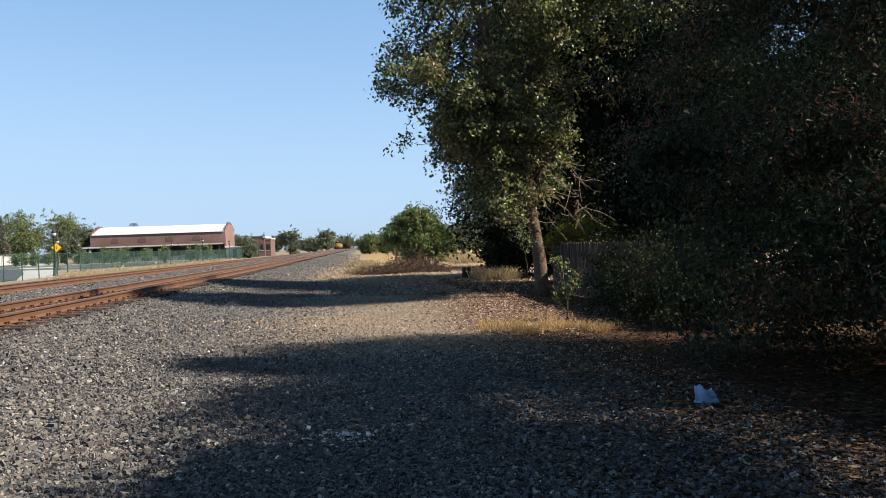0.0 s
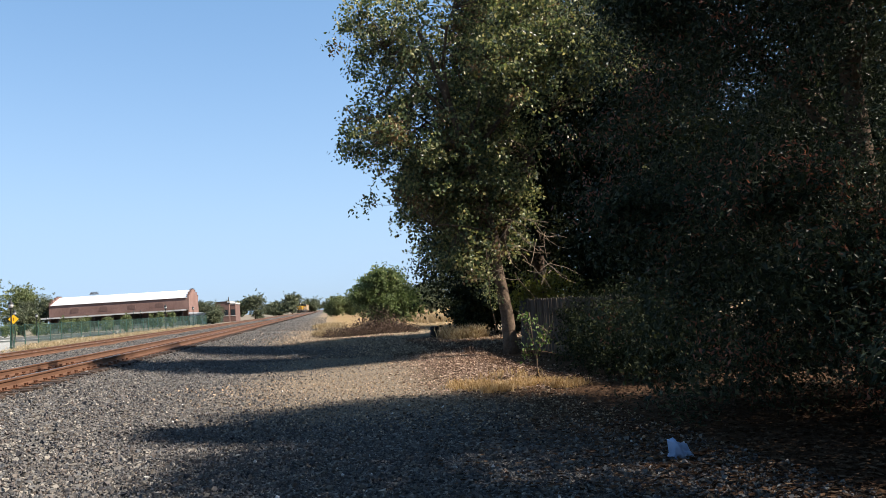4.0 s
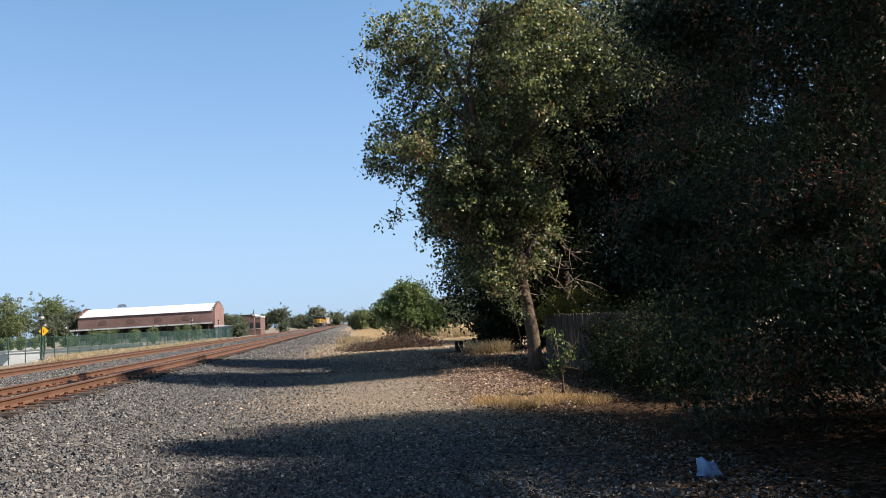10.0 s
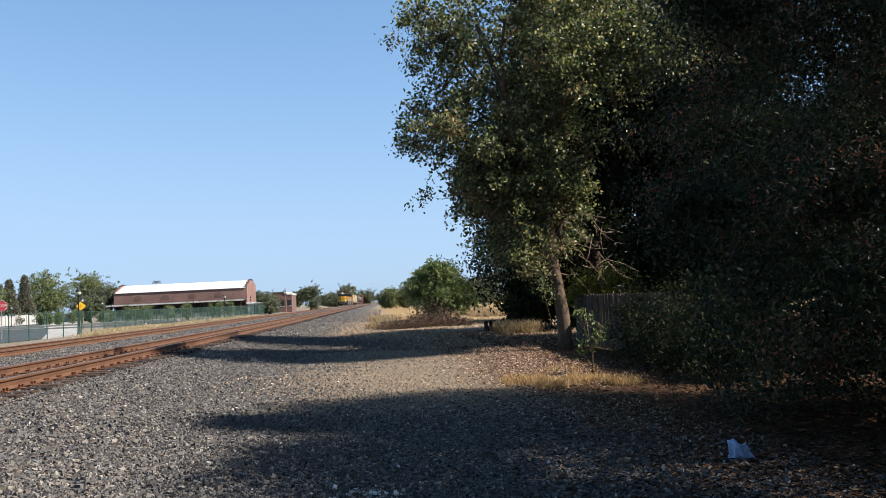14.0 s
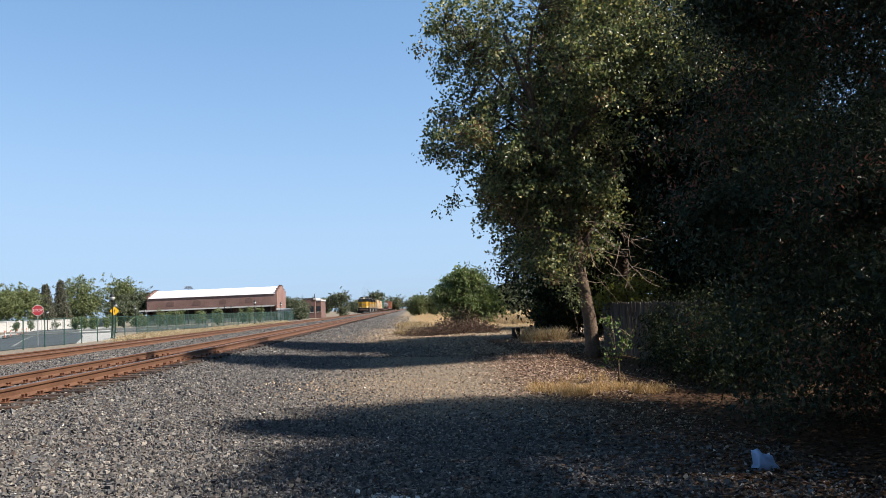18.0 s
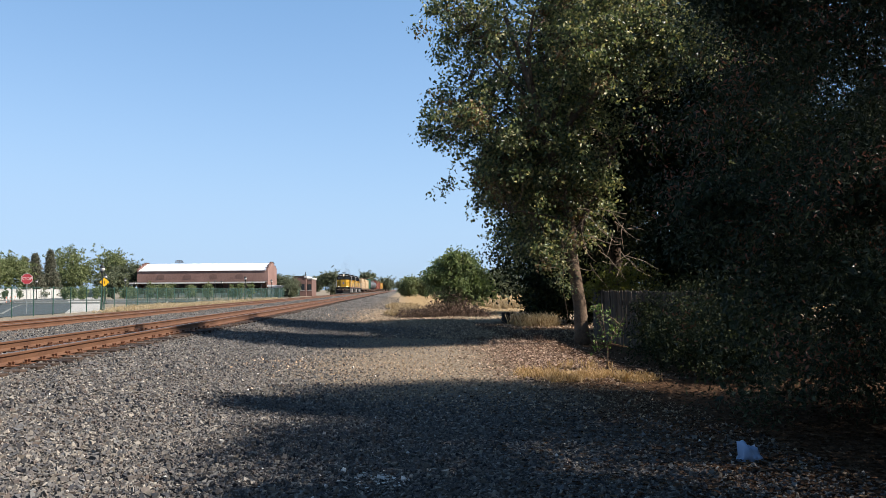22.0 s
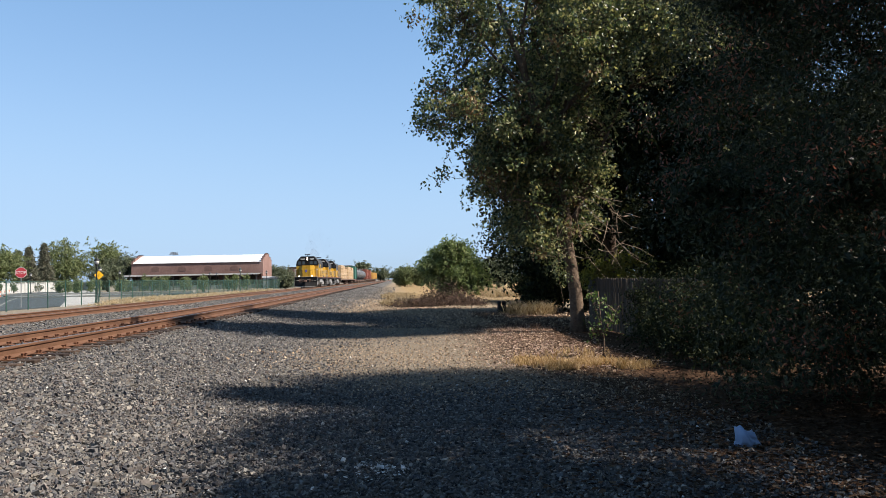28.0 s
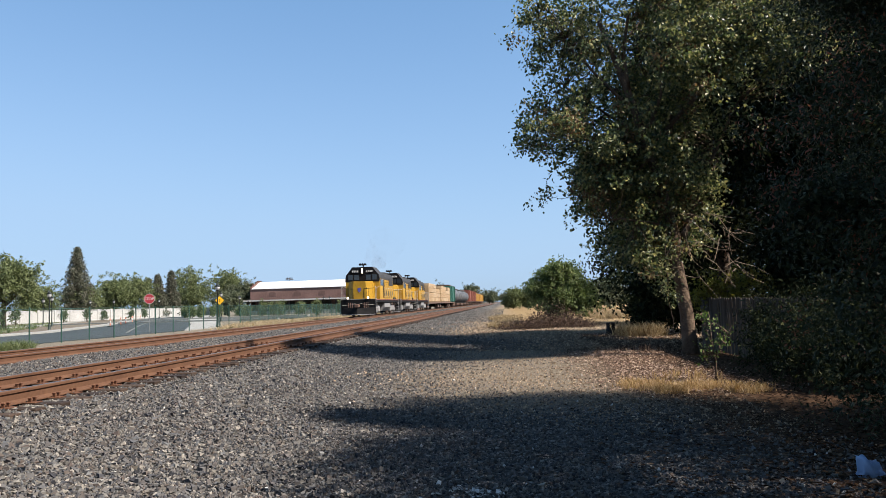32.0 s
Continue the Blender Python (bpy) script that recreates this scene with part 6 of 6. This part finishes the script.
            for dy in (-0.6, 0.0, 0.6):
                sf.tube([(sx * 1.06, yc + dy, 0.42), (sx * 1.06, yc + dy, 0.9)], 0.11, 8)
            part("side_frame", sf, MAT["silver"], bg, "dusty grey side frame")
        for dy in (-1.2, 1.2):
            wheelset(t, yc + dy)
    return t, L


def wagon_base(t, L, half, col, deck_z=1.15):
    part("frame", Mesh().box(-half, half, 0.35, L - 0.35, deck_z - 0.28, deck_z, 0.02), col, t)
    for y0, y1 in ((0, 0.4), (L - 0.4, L)):
        part("coupler", Mesh().box(-0.13, 0.13, y0, y1, 0.78, 0.98, 0.03), MAT["deck"], t)
    for yc in (2.0, L - 2.0):
        bg = part("bogie", Mesh().box(-0.9, 0.9, yc - 0.25, yc + 0.25, 0.4, deck_z - 0.3, 0.04), MAT["black"], t)
        for sx in (-1, 1):
            part("side_frame", Mesh().prism([(yc - 1.15, 0.42), (yc - 0.4, 0.25), (yc + 0.4, 0.25), (yc + 1.15, 0.42), (yc + 1.15, 0.62), (yc + 0.5, 0.82), (yc - 0.5, 0.82), (yc - 1.15, 0.62)], sx * 1.0 - 0.07, sx * 1.0 + 0.07, "x"), MAT["deck"], bg)
        for dy in (-0.86, 0.86):
            wheelset(t, yc + dy, 0.42)


def lumber_wagon(k):
    L = 21.0
    t = thing("lumber_wagon", "centre-beam flat wagon stacked with bundles of fresh sawn lumber", "freight wagon", group="lumber wagons")
    wagon_base(t, L, 1.4, MAT["deck"])
    for y in (0.5, L - 0.7):
        part("bulkhead", Mesh().box(-1.4, 1.4, y, y + 0.2, 1.15, 3.5, 0.03), MAT["lumber"], t)
    part("centre_beam", Mesh().box(-0.08, 0.08, 0.7, L - 0.7, 3.7, 3.95, 0.02), MAT["deck"], t)
    r = np.random.default_rng(200 + k)
    for sx in (-1, 1):
        y = 0.85
        while y < L - 3.0:
            ln = (3.0, 4.9)[int(r.integers(0, 2))]
            ln = min(ln, L - 0.85 - y)
            top = int(r.integers(3, 5)) if y > 2 else 4
            for row in range(top):
                b = part("lumber_bundle", Mesh().box(min(sx * 0.12, sx * 1.38), max(sx * 0.12, sx * 1.38), y, y + ln - 0.08, 1.2 + row * 0.66, 1.2 + row * 0.66 + 0.6, 0.01), MAT["lumber"], t)
                if sx > 0:
                    sl = Mesh()
                    for q in range(1, 5):
                        sl.box(1.375, 1.388, y + 0.02, y + ln - 0.1, 1.2 + row * 0.66 + q * 0.12 - 0.02, 1.2 + row * 0.66 + q * 0.12)
                    part("board_gaps", sl, MAT["deck"], b)
            y += ln
    return t, L


def box_wagon(mat, label, L=17.0, h=3.95, ribs=True):
    t = thing("box_wagon", label, "freight wagon", group="box wagons")
    wagon_base(t, L, 1.3, MAT["deck"])
    part("body", Mesh().box(-1.42, 1.42, 0.4, L - 0.4, 1.15, h, 0.05), mat, t)
    part("roof", Mesh().prism([(-1.45, h), (1.45, h), (1.0, h + 0.18), (-1.0, h + 0.18)], 0.38, L - 0.38, "y"), MAT["deck"], t)
    part("sliding_door", Mesh().box(1.42, 1.48, L / 2 - 1.6, L / 2 + 1.6, 1.2, h - 0.15, 0.02), mat, t)
    rib = Mesh().box(1.42, 1.47, 0, 0.1, 1.18, h - 0.05).data("side_rib", mat)
    for y in np.arange(0.7, L - 0.5, 0.95):
        if abs(y - L / 2) > 1.8:
            part("side_rib", rib, None, t, at=pose(0, y, 0))
    ld = Mesh()
    for k in range(7):
        ld.tube([(1.5, 0.5, 1.3 + k * 0.36), (1.5, 0.95, 1.3 + k * 0.36)], 0.02, 5)
    part("ladder", ld, MAT["deck"], t)
    return t, L


def tank_wagon():
    L = 15.0
    t = thing("tank_wagon", "dull grey cylindrical tank wagon", "freight wagon", group="tank wagons")
    wagon_base(t, L, 0.6, MAT["black"])
    part("tank", Mesh().lathe([(0.0, 0.75), (0.8, 0.85), (1.25, 1.1), (1.4, 1.5), (1.4, L - 1.5), (1.25, L - 1.1), (0.8, L - 0.85), (0.0, L - 0.75)], (0, 0, 2.5), "y", 24), MAT["tank"], t, smooth=True)
    part("dome", Mesh().lathe([(0.6, 3.8), (0.6, 4.1), (0.5, 4.2), (0.0, 4.22)], (0, L / 2, 0), seg=14), MAT["tank"], t)
    for y in (4.0, L - 4.0, L / 2 - 0.9, L / 2 + 0.9):
        part("strap", Mesh().lathe([(1.415, y - 0.06), (1.415, y + 0.06)], (0, 0, 2.5), "y", 24), MAT["black"], t)
    part("walkway", Mesh().box(-0.9, 0.9, L / 2 - 1.2, L / 2 + 1.2, 3.86, 3.92), MAT["deck"], t)
    return t, L


def smoke_puff(size, seed, thick):
    m = bpy.data.materials.new("thin_exhaust")
    m.use_nodes = True
    n, l = m.node_tree.nodes, m.node_tree.links
    b = n["Principled BSDF"]
    b.inputs["Base Color"].default_value, b.inputs["Roughness"].default_value = (0.16, 0.16, 0.17, 1), 1.0
    lw, mr = n.new("ShaderNodeTexNoise"), n.new("ShaderNodeMapRange")
    lw.inputs["Scale"].default_value = 1.1
    mr.inputs["From Min"].default_value, mr.inputs["From Max"].default_value = 0.42, 0.75
    mr.inputs["To Max"].default_value = thick
    l.new(lw.outputs["Fac"], mr.inputs["Value"])
    tr, mx = n.new("ShaderNodeBsdfTransparent"), n.new("ShaderNodeMixShader")
    l.new(mr.outputs["Result"], mx.inputs["Fac"])
    l.new(tr.outputs["BSDF"], mx.inputs[1])
    l.new(b.outputs["BSDF"], mx.inputs[2])
    l.new(mx.outputs["Shader"], n["Material Output"].inputs["Surface"])
    r = np.random.default_rng(seed)
    bm = bmesh.new()
    for k in range(1):
        made = bmesh.ops.create_icosphere(bm, subdivisions=4, radius=size)
        shift = Vector((r.normal(0, 0.5), r.normal(0, 0.9), r.normal(0, 0.45))) * size
        for v in made["verts"]:
            v.co += shift + Vector((noise.noise(v.co * 1.3), noise.noise(v.co * 1.3 + Vector((9, 0, 0))), noise.noise(v.co * 1.3 + Vector((0, 9, 0))))) * size * 0.3
    me = bpy.data.meshes.new("exhaust_smoke")
    bm.to_mesh(me)
    bm.free()
    me.polygons.foreach_set("use_smooth", [True] * len(me.polygons))
    me.materials.append(m)
    return tagged(new("exhaust_smoke", me), "thin dark diesel exhaust drifting above the locomotives", "smoke", "exhaust puffs")


TRACK_X = -12.25
consist, y = [], 0.0
for k in range(3):
    t, L = loco(k)
    consist.append((t, y))
    y += L
for k in range(2):
    t, L = lumber_wagon(k)
    consist.append((t, y))
    y += L
t, L = box_wagon(MAT["wagon_green"], "dark green steel box wagon with sliding door", 15.0, 4.25)
consist.append((t, y))
y += L
for k in range(4):
    t, L = tank_wagon()
    consist.append((t, y))
    y += L
for k in range(3):
    t, L = box_wagon(MAT["wagon_red"], "rust-red steel box wagon with sliding door", 17.0, 4.4)
    consist.append((t, y))
    y += L
for k in range(5):
    t, L = box_wagon(MAT["wagon_ochre"], "ochre yellow steel box wagon", 17.0, 4.0)
    consist.append((t, y))
    y += L
puffs = [(smoke_puff(s, i + 1, th), dy, dz, dx) for i, (s, dy, dz, dx, th) in enumerate(((0.7, 10.6, 4.9, 0.0, 0.12), (1.2, 12.0, 5.8, -0.3, 0.055), (1.7, 14.5, 6.4, -0.7, 0.025)))]


# distance of the train's front along the line
FRONT = [(0, 380.0), (4, 339.6), (8, 299.2), (12, 259.5), (16, 220.3), (20, 182.0), (24, 144.2), (28, 105.6), (30, 85.5), (32, 65.0)]


def front_at(t):
    """Smooth through the rows of FRONT."""
    ts, ds = [q[0] for q in FRONT], [q[1] for q in FRONT]
    return float(np.interp(t, ts, ds))


def motions():
    for t, y in consist:
        walk(t, [(s, pose(TRACK_X, d + y, RAIL_Z)) for s, d in FRONT])
    for p, dy, dz, dx in puffs:
        walk(p, [(s, pose(TRACK_X + dx, d + dy, RAIL_Z + dz)) for s, d in FRONT])
    near = [w for w in WHEELS if w[0].parent in [c[0] for c in consist[:5]]]
    times = [0.0667 * k for k in range(481)]
    for w, y, r in near:
        rows = [(min(s, 32.0), Matrix.Translation((0, y, r)) @ Matrix.Rotation((FRONT[0][1] - front_at(s)) / r, 4, "X")) for s in times]
        walk(w, rows)


motions()
